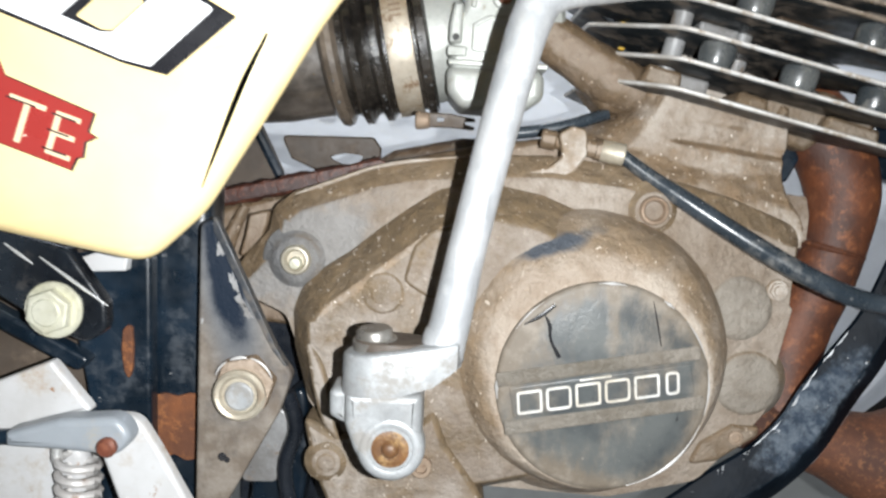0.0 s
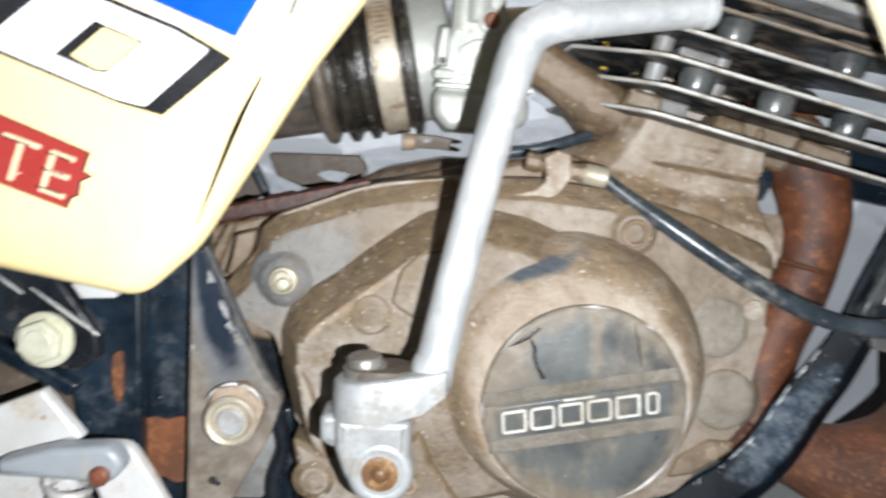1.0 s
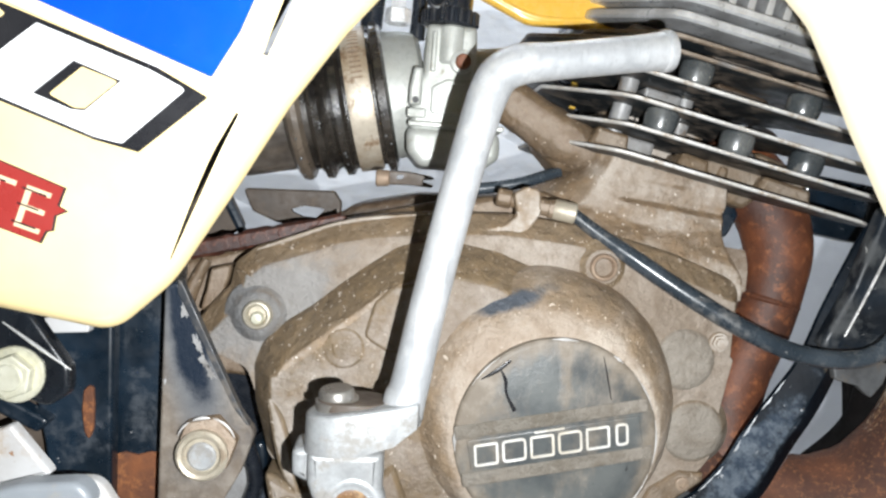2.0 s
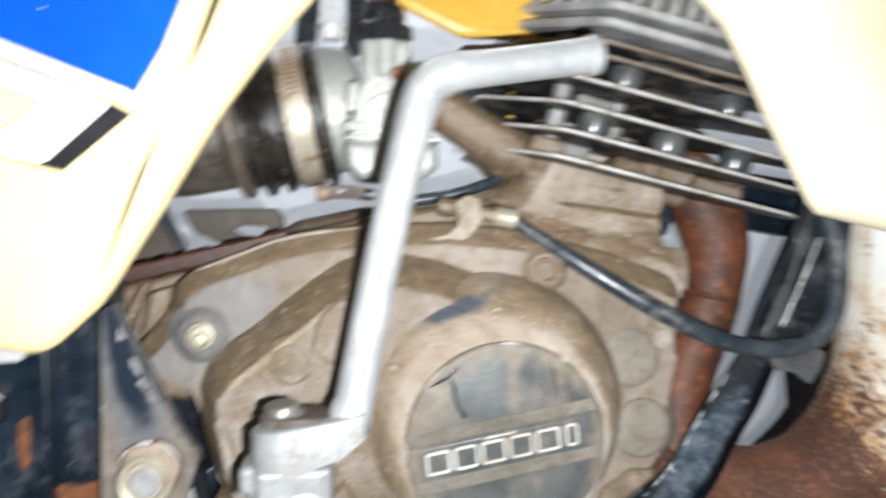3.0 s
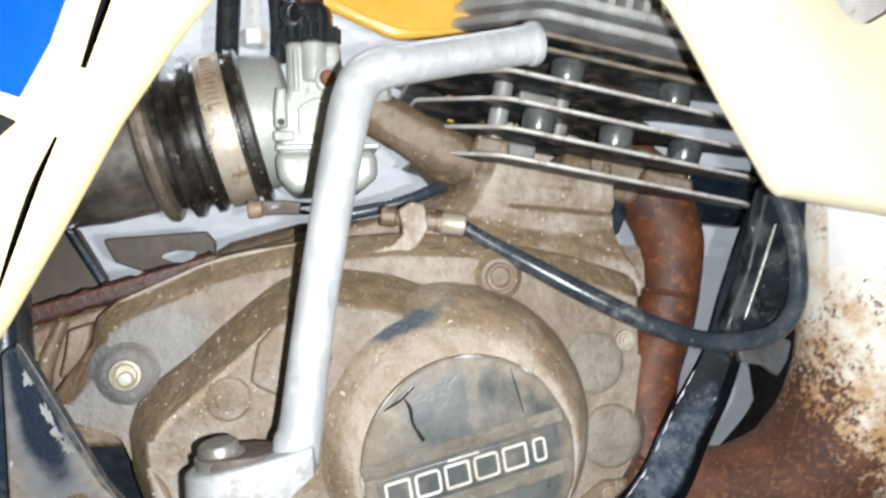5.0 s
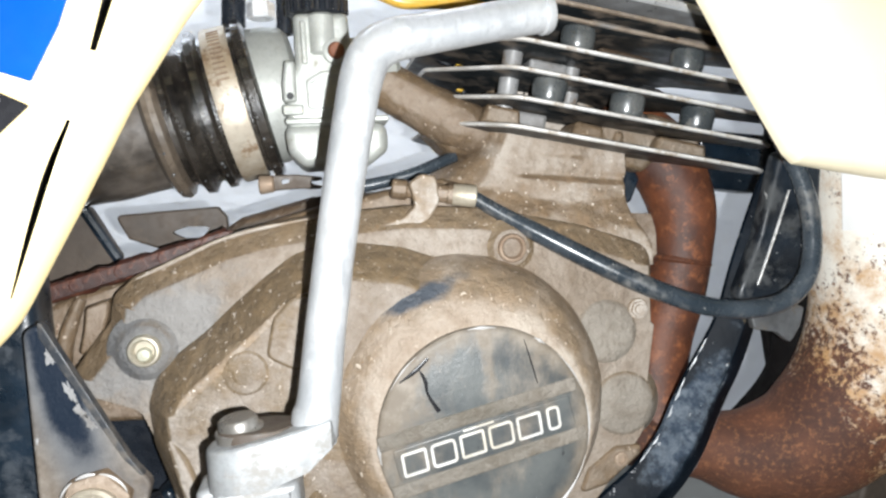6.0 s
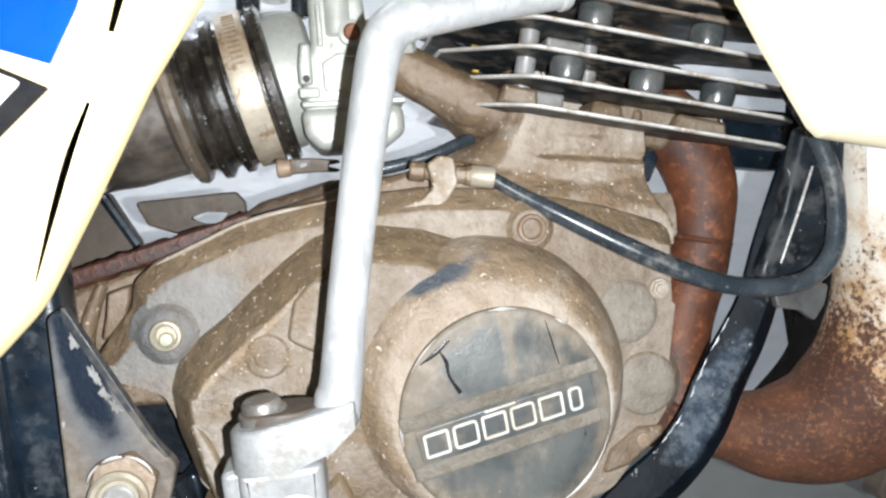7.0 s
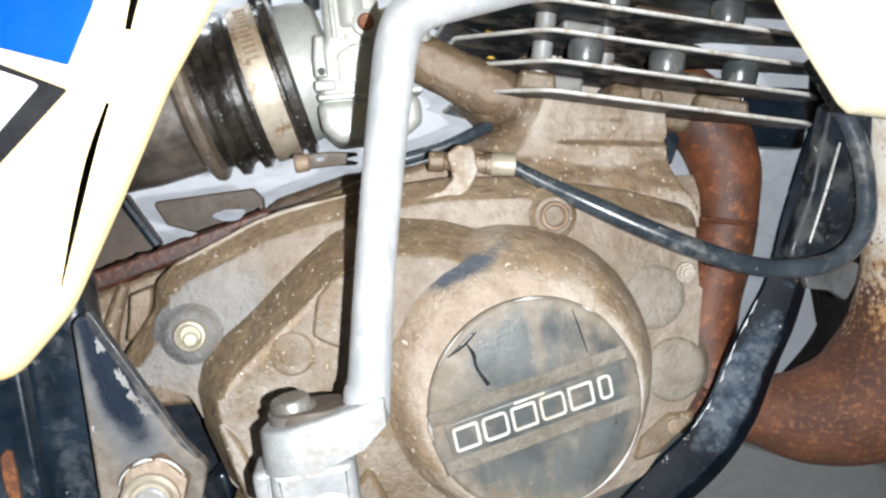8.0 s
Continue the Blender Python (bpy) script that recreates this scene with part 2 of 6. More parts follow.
def tubed(name):
    """Black frame paint with dust and the blue-grey sheen of its lit facet painted in low down, stone chips and brown
    spots.
    """
    k = Nodes(name)
    mp = k.t.nodes.new("ShaderNodeMapping")
    mp.vector_type = "TEXTURE"
    mp.inputs["Location"].default_value = (0.262, 0, 0.402)
    mp.inputs["Rotation"].default_value = (0, radians(32), 0)
    mp.inputs["Scale"].default_value = (0.0125, 1000.0, 0.050)
    k.link(k.co, mp.inputs["Vector"])
    ln = k.t.nodes.new("ShaderNodeVectorMath")
    ln.operation = "LENGTH"
    k.link(mp.outputs["Vector"], ln.inputs[0])
    add = k.t.nodes.new("ShaderNodeMath")
    # oval that lays the facet's sheen into the dust colour
    k.link(k.ramp(ln.outputs["Value"], 0.4, 1.5, 0.36, 0.0), add.inputs[0])
    k.link(k.noise(60, 8, 0.72), add.inputs[1])
    film = k.ramp(add.outputs[0], 0.62, 0.92, 0, 0.7)
    c = k.mix(k.ramp(k.noise(28, 6), 0.35, 0.7), (0.002, 0.004, 0.007), (0.006, 0.011, 0.018))
    c = k.mix(film, c, k.mix(k.ramp(k.noise(110, 6, 0.7), 0.4, 0.65), (0.040, 0.058, 0.085), (0.16, 0.19, 0.225)))
    c = k.mix(k.ramp(k.noise(85, 8, 0.7), 0.66, 0.70, 0, 0.8), c, (0.13, 0.10, 0.06))
    c = k.mix(k.ramp(k.noise(150, 7, 0.72), 0.655, 0.675), c, (0.36, 0.37, 0.38))
    k.bump([(k.noise(260, 5), 0.2, 0.0008), (k.noise(60, 6), 0.3, 0.002)])
    k.b.inputs["Specular IOR Level"].default_value = 0.06
    return k.out(c, k.mixf(film, 0.46, 0.6), 0.0, 0.0)


def oily(name):
    """Ribbed rubber wet with old oil, which glints where the film is thick."""
    k = Nodes(name)
    big, mid = k.noise(24, 7, 0.65), k.noise(150, 6, 0.65)
    c = k.mix(k.ramp(big, 0.30, 0.75), (0.007, 0.0065, 0.006), (0.050, 0.042, 0.034))
    c = k.mix(k.ramp(mid, 0.55, 0.75, 0, 0.4), c, (0.120, 0.096, 0.072))
    c = k.mix(k.ramp(k.noise(40, 6, 0.6), 0.55, 0.70, 0, 0.8), c, (0.007, 0.006, 0.006))
    k.bump([(mid, 0.45, 0.0018), (k.noise(420, 4, 0.6), 0.35, 0.0008)])
    return k.out(c, k.ramp(big, 0.35, 0.65, 0.16, 0.36), 0.0, 0.9)


BROWN_A, BROWN_B = (0.225, 0.160, 0.107), (0.33, 0.258, 0.190)
M = {
    "case": dusty("dusty_casting", (0.16, 0.165, 0.17), BROWN_A, BROWN_B, 0.34, 0.4, 0.4),
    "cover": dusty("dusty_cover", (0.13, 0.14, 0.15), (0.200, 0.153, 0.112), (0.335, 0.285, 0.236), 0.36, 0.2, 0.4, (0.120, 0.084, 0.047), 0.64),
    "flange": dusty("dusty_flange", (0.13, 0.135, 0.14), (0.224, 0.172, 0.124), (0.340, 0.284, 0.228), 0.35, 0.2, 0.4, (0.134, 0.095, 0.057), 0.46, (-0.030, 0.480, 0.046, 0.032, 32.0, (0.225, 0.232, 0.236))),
    "bulge": dusty("dusty_bulge", (0.11, 0.115, 0.11), (0.207, 0.177, 0.141), (0.307, 0.268, 0.216), 0.42, 0.2, 0.4, (0.13, 0.095, 0.06), 0.3, None, 0.2),
    "greyboss": dusty("worn_grey_boss", (0.09, 0.095, 0.10), (0.122, 0.122, 0.123), (0.201, 0.193, 0.182), 0.45, 0.2, 0.4, (0.10, 0.075, 0.05), 0.2, None, 0.12),
    "housing": dusty("rubbed_housing", (0.13, 0.14, 0.15), (0.302, 0.233, 0.170), (0.424, 0.355, 0.281), 0.30, 0.2, 0.45, (0.165, 0.118, 0.074), 0.36, (0.1035, 0.4945, 0.0235, 0.0052, 19.0, (0.050, 0.066, 0.088)), 0.20),
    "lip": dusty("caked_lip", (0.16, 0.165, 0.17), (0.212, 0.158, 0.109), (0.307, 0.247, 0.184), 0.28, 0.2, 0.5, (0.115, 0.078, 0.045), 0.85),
    "cyl": dusty("dusty_cylinder", (0.26, 0.27, 0.28), (0.318, 0.260, 0.203), (0.509, 0.457, 0.400), 0.38, 0.2, 0.5, (0.17, 0.118, 0.070), 0.72, None, 0.16),
    "cap": capped("dulled_black_cap"),
    "band": dusty("dusty_band", (0.05, 0.055, 0.055), (0.135, 0.118, 0.092), (0.205, 0.175, 0.138), 0.48, 0.0, 0.4, (0.13, 0.10, 0.065), 0.2, None, 0.1),
    "skirt": dusty("dusty_skirt", (0.20, 0.21, 0.22), (0.278, 0.212, 0.152), (0.455, 0.392, 0.325), 0.40, 0.1, 0.4, (0.150, 0.102, 0.060), 0.72, None, 0.14),
    "finpaint": painted("black_fin_paint", (0.010, 0.013, 0.015), (0.022, 0.025, 0.026), 0.40, (0.10, 0.085, 0.07), 0.1, 0.46, (0.15, 0.118, 0.090), 0.0),
    "finedge": metal("bare_fin_edge", (0.70, 0.69, 0.67), (0.50, 0.47, 0.43), 0.42, (0.28, 0.22, 0.16), 0.46, 0.25),
    "dustedge": dusty("caked_fin_edge", (0.22, 0.21, 0.20), (0.150, 0.108, 0.072), (0.290, 0.235, 0.180), 0.42, 0.2, 0.4, (0.090, 0.060, 0.036), 0.5, None, 0.1),
    "head": metal("cast_head", (0.66, 0.67, 0.68), (0.42, 0.42, 0.42), 0.34, (0.24, 0.16, 0.10), 0.15, 0.55),
    "lever": metal("scuffed_lever", (0.60, 0.61, 0.62), (0.45, 0.465, 0.48), 0.38, (0.33, 0.335, 0.335), 0.44, 0.45, (1, 1, 0.12)),
    "forged": metal("forged_clamp", (0.38, 0.395, 0.405), (0.27, 0.275, 0.275), 0.42, (0.215, 0.205, 0.190), 0.58, 0.3),
    "bolt": metal("zinc_bolt", (0.62, 0.57, 0.42), (0.45, 0.38, 0.25), 0.35, (0.25, 0.16, 0.08), 0.25, 0.75),
    "dullzinc": metal("dirty_zinc", (0.50, 0.46, 0.37), (0.36, 0.31, 0.24), 0.4, (0.22, 0.17, 0.12), 0.5, 0.4),
    "palebolt": metal("pale_bolt", (0.62, 0.61, 0.50), (0.48, 0.46, 0.33), 0.4, (0.25, 0.19, 0.10), 0.2, 0.4),
    "dirtybolt": metal("dirty_bolt", (0.34, 0.26, 0.19), (0.22, 0.15, 0.10), 0.6, (0.15, 0.09, 0.05), 0.4, 0.3),
    "rust": rusty("rust", (0.175, 0.056, 0.022), (0.060, 0.023, 0.014), (0.27, 0.095, 0.036), None, 0.5, 0.55),
    "brightrust": rusty("bright_rust", (0.190, 0.062, 0.018), (0.085, 0.030, 0.013), (0.28, 0.105, 0.032)),
    "goldrust": rusty("orange_rust", (0.19, 0.088, 0.030), (0.085, 0.042, 0.020), (0.30, 0.19, 0.085), None, 0.5, 0.4),
    "redrust": rusty("chain_rust", (0.120, 0.036, 0.020), (0.028, 0.013, 0.011), (0.20, 0.072, 0.040), None, 0.5, 0.45),
    "flaked": rusty("flaked_pipe", (0.140, 0.051, 0.024), (0.060, 0.025, 0.016), (0.25, 0.105, 0.045), (0.76, 0.72, 0.64), 0.50, 0.75, 300),
    "frame": painted("black_frame_paint", (0.003, 0.007, 0.012), (0.008, 0.017, 0.029), 0.3, (0.30, 0.30, 0.30), 0.22, 0.34, (0.034, 0.042, 0.052), 0.3),
    "tubepaint": painted("dusty_tube_paint", (0.004, 0.006, 0.009), (0.011, 0.017, 0.025), 0.36, (0.40, 0.40, 0.39), 0.22, 0.48, (0.060, 0.064, 0.066), 0.15),
    "black": painted("black_plastic", (0.008, 0.010, 0.014), (0.016, 0.020, 0.027), 0.27, (0.1, 0.1, 0.1), 0.0, 0.04, (0.08, 0.07, 0.06), 0.6),
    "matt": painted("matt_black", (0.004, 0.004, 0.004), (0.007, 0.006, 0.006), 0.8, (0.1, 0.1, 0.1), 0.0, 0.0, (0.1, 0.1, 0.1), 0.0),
    "rubber": oily("oily_rubber"),
    "damper": painted("rubber_damper", (0.036, 0.043, 0.047), (0.115, 0.120, 0.117), 0.25, (0.3, 0.3, 0.3), 0.0, 0.20, (0.22, 0.20, 0.17), 0.0),
    "cable": painted("cable_sheath", (0.020, 0.028, 0.036), (0.048, 0.060, 0.072), 0.24, (0.35, 0.34, 0.32), 0.22, 0.30, (0.17, 0.165, 0.155), 0.3),
    # one yellow plastic in two tints, the torch's glare put into the colour
    "yellow": painted("glare_yellow_plastic", (0.72, 0.64, 0.46), (0.75, 0.67, 0.49), 0.38, (0.5, 0.35, 0.15), 0.0, 0.06, (0.55, 0.42, 0.22), 0.2),
    "panel": painted("glare_panel_plastic", (0.66, 0.52, 0.265), (0.69, 0.55, 0.29), 0.38, (0.5, 0.35, 0.15), 0.0, 0.06, (0.55, 0.42, 0.22), 0.2),
    "tank": painted("yellow_tank_paint", (0.72, 0.42, 0.06), (0.76, 0.46, 0.08), 0.25, (0.4, 0.3, 0.2), 0.0, 0.08, (0.45, 0.3, 0.12), 0.5),
    "blue": painted("blue_decal", (0.003, 0.060, 0.42), (0.004, 0.070, 0.48), 0.2, (0.70, 0.75, 0.80), 0.26, 0.0, (0.3, 0.3, 0.3), 0.5),
    "white": painted("white_decal", (0.82, 0.82, 0.82), (0.78, 0.78, 0.78), 0.25, (0.5, 0.5, 0.5), 0.0, 0.0, (0.5, 0.5, 0.5), 0.3),
    "ink": painted("black_decal", (0.012, 0.012, 0.014), (0.02, 0.02, 0.022), 0.25, (0.5, 0.5, 0.5), 0.05, 0.0, (0.3, 0.3, 0.3), 0.4),
    "red": painted("red_decal", (0.27, 0.030, 0.026), (0.24, 0.026, 0.022), 0.3, (0.7, 0.5, 0.4), 0.03, 0.0, (0.4, 0.3, 0.2), 0.3),
    "cream": painted("cream_lettering", (0.60, 0.50, 0.34), (0.54, 0.43, 0.28), 0.3, (0.6, 0.5, 0.4), 0.0),
    "carb": metal("cast_carburettor", (0.45, 0.46, 0.435), (0.36, 0.37, 0.34), 0.45, (0.26, 0.23, 0.17), 0.22, 0.3),
    "strap": metal("steel_strap", (0.56, 0.50, 0.41), (0.36, 0.28, 0.19), 0.36, (0.17, 0.105, 0.055), 0.42, 0.35),
    "chrome": metal("worn_chrome", (0.75, 0.75, 0.74), (0.6, 0.6, 0.58), 0.24, (0.3, 0.22, 0.14), 0.15, 0.6),
    "whitepaint": painted("white_paint", (0.47, 0.47, 0.47), (0.39, 0.38, 0.37), 0.35, (0.24, 0.12, 0.05), 0.28, 0.34, (0.32, 0.25, 0.18), 0.2),
    "collar": painted("white_collar_paint", (0.80, 0.80, 0.79), (0.70, 0.69, 0.67), 0.35, (0.24, 0.12, 0.05), 0.22, 0.12, (0.36, 0.27, 0.18), 0.2),
    "grey": painted("grey_paint", (0.24, 0.26, 0.28), (0.19, 0.21, 0.23), 0.4, (0.3, 0.2, 0.1), 0.05, 0.15, (0.3, 0.26, 0.2), 0.0),
    "gold": painted("yellow_clip", (0.70, 0.42, 0.02), (0.62, 0.36, 0.02), 0.4),
    "darkplate": painted("dark_brown_steel", (0.055, 0.042, 0.032), (0.085, 0.064, 0.048), 0.55, (0.2, 0.16, 0.12), 0.06, 0.3, (0.14, 0.105, 0.075), 0.0),
    "pin": metal("greasy_pin", (0.30, 0.29, 0.27), (0.20, 0.185, 0.165), 0.3, (0.12, 0.09, 0.06), 0.3, 0.6),
    "fork": metal("stained_fork", (0.48, 0.47, 0.46), (0.40, 0.38, 0.36), 0.45, (0.16, 0.09, 0.05), 0.3, 0.2),
    "stay": metal("dull_stay", (0.36, 0.36, 0.36), (0.22, 0.21, 0.20), 0.34, (0.16, 0.115, 0.08), 0.4, 0.3),
    "clip": metal("greasy_clip", (0.16, 0.165, 0.17), (0.09, 0.09, 0.09), 0.35, (0.10, 0.08, 0.055), 0.35, 0.4),
    "pegpaint": painted("black_peg_paint", (0.005, 0.006, 0.008), (0.013, 0.017, 0.022), 0.26, (0.32, 0.32, 0.31), 0.10, 0.30, (0.055, 0.050, 0.045), 0.35),
    "edgepaint": painted("dusty_edge_paint", (0.012, 0.015, 0.020), (0.030, 0.034, 0.040), 0.45, (0.34, 0.33, 0.31), 0.14, 0.62, (0.105, 0.090, 0.074), 0.0),
    # boot end: its sheen is put into this lighter grey
    "tailrubber": painted("sheen_grey_rubber", (0.034, 0.028, 0.023), (0.150, 0.128, 0.108), 0.34, (0.3, 0.3, 0.3), 0.0, 0.45, (0.085, 0.060, 0.036), 0.6),
    "plunger": metal("bright_plunger", (0.86, 0.87, 0.89), (0.74, 0.75, 0.77), 0.25, (0.3, 0.25, 0.2), 0.05, 0.3),
    # dirt between the fins; also the painted shade of the case deck
    "grime_shade": dusty("fin_grime_shade", (0.04, 0.045, 0.05), (0.085, 0.066, 0.050), (0.170, 0.140, 0.112), 0.46, 0.0, 0.5, (0.075, 0.050, 0.032), 0.55, None, 0.2),
    "downtube": tubed("dust_sheen_tube"),
    "tanrubber": painted("tan_rubber", (0.060, 0.047, 0.036), (0.150, 0.118, 0.088), 0.28, (0.3, 0.3, 0.3), 0.0, 0.45, (0.20, 0.155, 0.112), 0.5),
    "pivot": pivoted("pivot_plate_paint"),
    "letter": metal("polished_lettering", (0.80, 0.79, 0.76), (0.66, 0.60, 0.50), 0.35, (0.30, 0.22, 0.15), 0.15, 0.35),
}


def plaster(name, a, b):
    k = Nodes(name)
    big, fine = k.noise(2.2, 6, 0.6), k.noise(60, 6, 0.65)
    c = k.mix(k.ramp(big, 0.3, 0.7), a, b)
    c = k.mix(k.ramp(fine, 0.55, 0.75, 0, 0.3), c, tuple(v * 0.85 for v in a))
    k.bump([(fine, 0.2, 0.003), (big, 0.2, 0.02)])
    return k.out(c, 0.8)


M["damper"].node_tree.nodes["Principled BSDF"].inputs["Specular IOR Level"].default_value = 1.0
for key in ("tailrubber", "tanrubber"):
    M[key].node_tree.nodes["Principled BSDF"].inputs["Specular IOR Level"].default_value = 1.0
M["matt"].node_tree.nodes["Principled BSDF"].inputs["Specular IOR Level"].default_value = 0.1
# for the unseen walls and ceiling: dark, so little light bounces back
LOW_BOUNCE = plaster("low_bounce_plaster", (0.055, 0.052, 0.05), (0.045, 0.043, 0.042))
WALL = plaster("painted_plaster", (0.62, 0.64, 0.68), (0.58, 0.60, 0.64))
# colour that darkens the foot of the wall
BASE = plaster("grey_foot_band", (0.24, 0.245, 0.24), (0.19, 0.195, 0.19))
FLOOR = plaster("concrete", (0.16, 0.16, 0.155), (0.12, 0.12, 0.115))


# ---- mesh helpers ----
from mathutils.geometry import tessellate_polygon

BACK = Matrix.Translation((-0.1, -0.5, 0.0))

def part(name, bm, material, parent=None, label="", smooth=38):
    """Links a bmesh as one mesh object under a thing or a part."""
    bmesh.ops.remove_doubles(bm, verts=bm.verts, dist=1e-6)
    bmesh.ops.recalc_face_normals(bm, faces=bm.faces)
    lim = radians(smooth)
    for f in bm.faces:
        f.smooth = True
    for e in bm.edges:
        e.smooth = len(e.link_faces) == 2 and e.calc_face_angle(0.0) < lim
    me = bpy.data.meshes.new(name)
    bm.to_mesh(me)
    bm.free()
    for m in material if isinstance(material, (list, tuple)) else [material]:
        me.materials.append(m)
    ob = new(name, me)
    if parent:
        ob.parent = parent
        ob.matrix_parent_inverse = BACK if parent.parent is None else Matrix()
    if label:
        tagged(ob, label)
    return ob


def bend(pts, r, n=5):
    """A closed outline with its corners rounded; r is one radius or one a corner."""
    out, k = [], len(pts)
    for i in range(k):
        p, a, b = Vector(pts[i]), Vector(pts[i - 1]), Vector(pts[(i + 1) % k])
        ri = r[i] if isinstance(r, (list, tuple)) else r
        u, v = (a - p), (b - p)
        lu, lv = u.length, v.length
        u, v = u / lu, v / lv
        ang = math.acos(max(-1, min(1, u.dot(v))))
        if ri <= 0 or ang > 3.08:
            out.append(p)
            continue
        d = min(ri / math.tan(ang / 2), 0.45 * lu, 0.45 * lv)
        for s in range(n):
            q = s / (n - 1)
            out.append((p + u * d) * (1 - q) ** 2 + p * 2 * q * (1 - q) + (p + v * d) * q * q)
    return out


def ccw(pts):
    pts = [Vector(p) for p in pts]
    area = sum(pts[i - 1].x * pts[i].y - pts[i].x * pts[i - 1].y for i in range(len(pts)))
    return pts if area > 0 else pts[::-1]


def inset(pts, d):
    out, k = [], len(pts)
    for i in range(k):
        e1, e2 = (pts[i] - pts[i - 1]).normalized(), (pts[(i + 1) % k] - pts[i]).normalized()
        n1, n2 = Vector((-e1.y, e1.x)), Vector((-e2.y, e2.x))
        m = n1 + n2
        m = m / max(0.5, m.length_squared / 2)
        out.append(pts[i] + m * d)
    # where an edge has turned round, its ends meet in the middle
    for _ in range(3):
        for i in range(k):
            if (out[i] - out[i - 1]).dot(pts[i] - pts[i - 1]) < 0:
                out[i] = out[i - 1] = (out[i] + out[i - 1]) / 2
    return [p.copy() for p in out]


def slab(bm, outline, y0, y1, r=0.0, holes=(), seg=4, m=None, flare=0.0, chamfer=None):
    """A solid in the x-z plane from y0 (front) to y1, its front edge rounded by r or cut to a slope (depth, width, share of it on the lower side), with holes through it."""
    o = ccw(outline)
    made = []

    def ring(pts, y):
        vs = [bm.verts.new((p.x, y, p.y)) for p in pts]
        made.extend(vs)
        return vs

    def skin(a, b):
        for i in range(len(a)):
            bm.faces.new((a[i - 1], a[i], b[i], b[i - 1]))

    def fill(loops):
        flat = [v for vs in loops for v in vs]
        for a, b, c in tessellate_polygon([[Vector((v.co.x, v.co.z, 0)) for v in vs] for vs in loops]):
            try:
                bm.faces.new((flat[a], flat[b], flat[c]))
            except ValueError:
                pass

    back = ring(o, y1)
    last = back
    steps = seg if r > 0 else 0
    if chamfer:
        d, w, least = chamfer

        def cut(dist):
            pts = []
            for p, q in zip(o, inset(o, dist)):
                n = (p - q).normalized() if dist > 0 else Vector((0, 1))
                pts.append(p.lerp(q, min(1.0, max(least, (n.y + 0.25) / 0.6))))
            return pts
        for f, g in ((0.0, 1.12), (0.03, 1.02), (0.12, 0.90), (0.86, 0.12), (0.97, 0.03)):
            now = ring(cut(w * f), y0 + d * g)
            skin(last, now)
            last = now
        now = ring(cut(w * 1.12), y0)
        skin(last, now)
        last = now
        steps, r = -1, 0
    for s in range(steps + 1):
        a = (s / steps) * math.pi / 2 if steps else 0
        now = ring(inset(o, r * (1 - math.cos(a))) if r > 0 else o, y0 + r * (1 - math.sin(a)))
        skin(last, now)
        last = now
    if r > 0:
        flat = ring(inset(o, r * 1.06 + 0.0002), y0)
        skin(last, flat)
        last = flat
    fr, bk = [last], [back]
    for h in holes:
        h = ccw(h)
        hf, hb = ring(h, y0), ring(inset(h, -flare), y1)
        skin(hf, hb)
        fr.append(hf)
        bk.append(hb)
    fill(fr)
    fill(bk)
    if m is not None:
        bmesh.ops.transform(bm, matrix=m, verts=made)
    return made


def lathe(bm, profile, m, n=40, start=0.0, turn=2 * math.pi):
    """Turns (radius, height) pairs round the z axis of m."""
    rings, made = [], []
    for r, h in profile:
        if r < 1e-6:
            vs = [bm.verts.new(m @ Vector((0, 0, h)))]
        else:
            vs = [bm.verts.new(m @ Vector((r * math.cos(start + turn * i / n), r * math.sin(start + turn * i / n), h))) for i in range(n)]
        rings.append(vs)
        made.extend(vs)
    for a, b in zip(rings, rings[1:]):
        for i in range(n):
            if len(a) == 1 and len(b) == 1:
                continue
            if len(a) == 1:
                bm.faces.new((a[0], b[i - 1], b[i]))
            elif len(b) == 1:
                bm.faces.new((a[i - 1], b[0], a[i]))
            else:
                bm.faces.new((a[i - 1], b[i - 1], b[i], a[i]))
    return made


def facing(x, y, z):
    """A pose whose z axis points out of the machine's side, towards -y."""
    return pose(x, y, z, 90, 0, 0)


def along(a, b):
    """A pose at a whose z axis points to b."""
    a, b = Vector(a), Vector(b)
    return Matrix.Translation(a) @ (b - a).to_track_quat("Z", "Y").to_matrix().to_4x4()


def rod(bm, a, b, r, r2=None, n=20, edge=None):
    """A round bar from a to b with slightly rounded ends."""
    length = (Vector(b) - Vector(a)).length
    r2 = r if r2 is None else r2
    e = min(r, r2) * 0.18 if edge is None else edge
    lathe(bm, [(0, 0), (r - e, 0), (r, e), (r2, length - e), (r2 - e, length), (0, length)], along(a, b), n)


def curve_points(pts, steps=8):
    """A smooth line through points of any width (x, y, z, radius ...)."""
    pts = [np.array(p, float) for p in pts]
    ext = [2 * pts[0] - pts[1], *pts, 2 * pts[-1] - pts[-2]]
    out = []
    for i in range(1, len(ext) - 2):
        p0, p1, p2, p3 = ext[i - 1:i + 3]
        for s in range(steps):
            t = s / steps
            out.append(0.5 * (2 * p1 + (p2 - p0) * t + (2 * p0 - 5 * p1 + 4 * p2 - p3) * t * t + (3 * p1 - p0 - 3 * p2 + p3) * t ** 3))
    out.append(pts[-1])
    return out


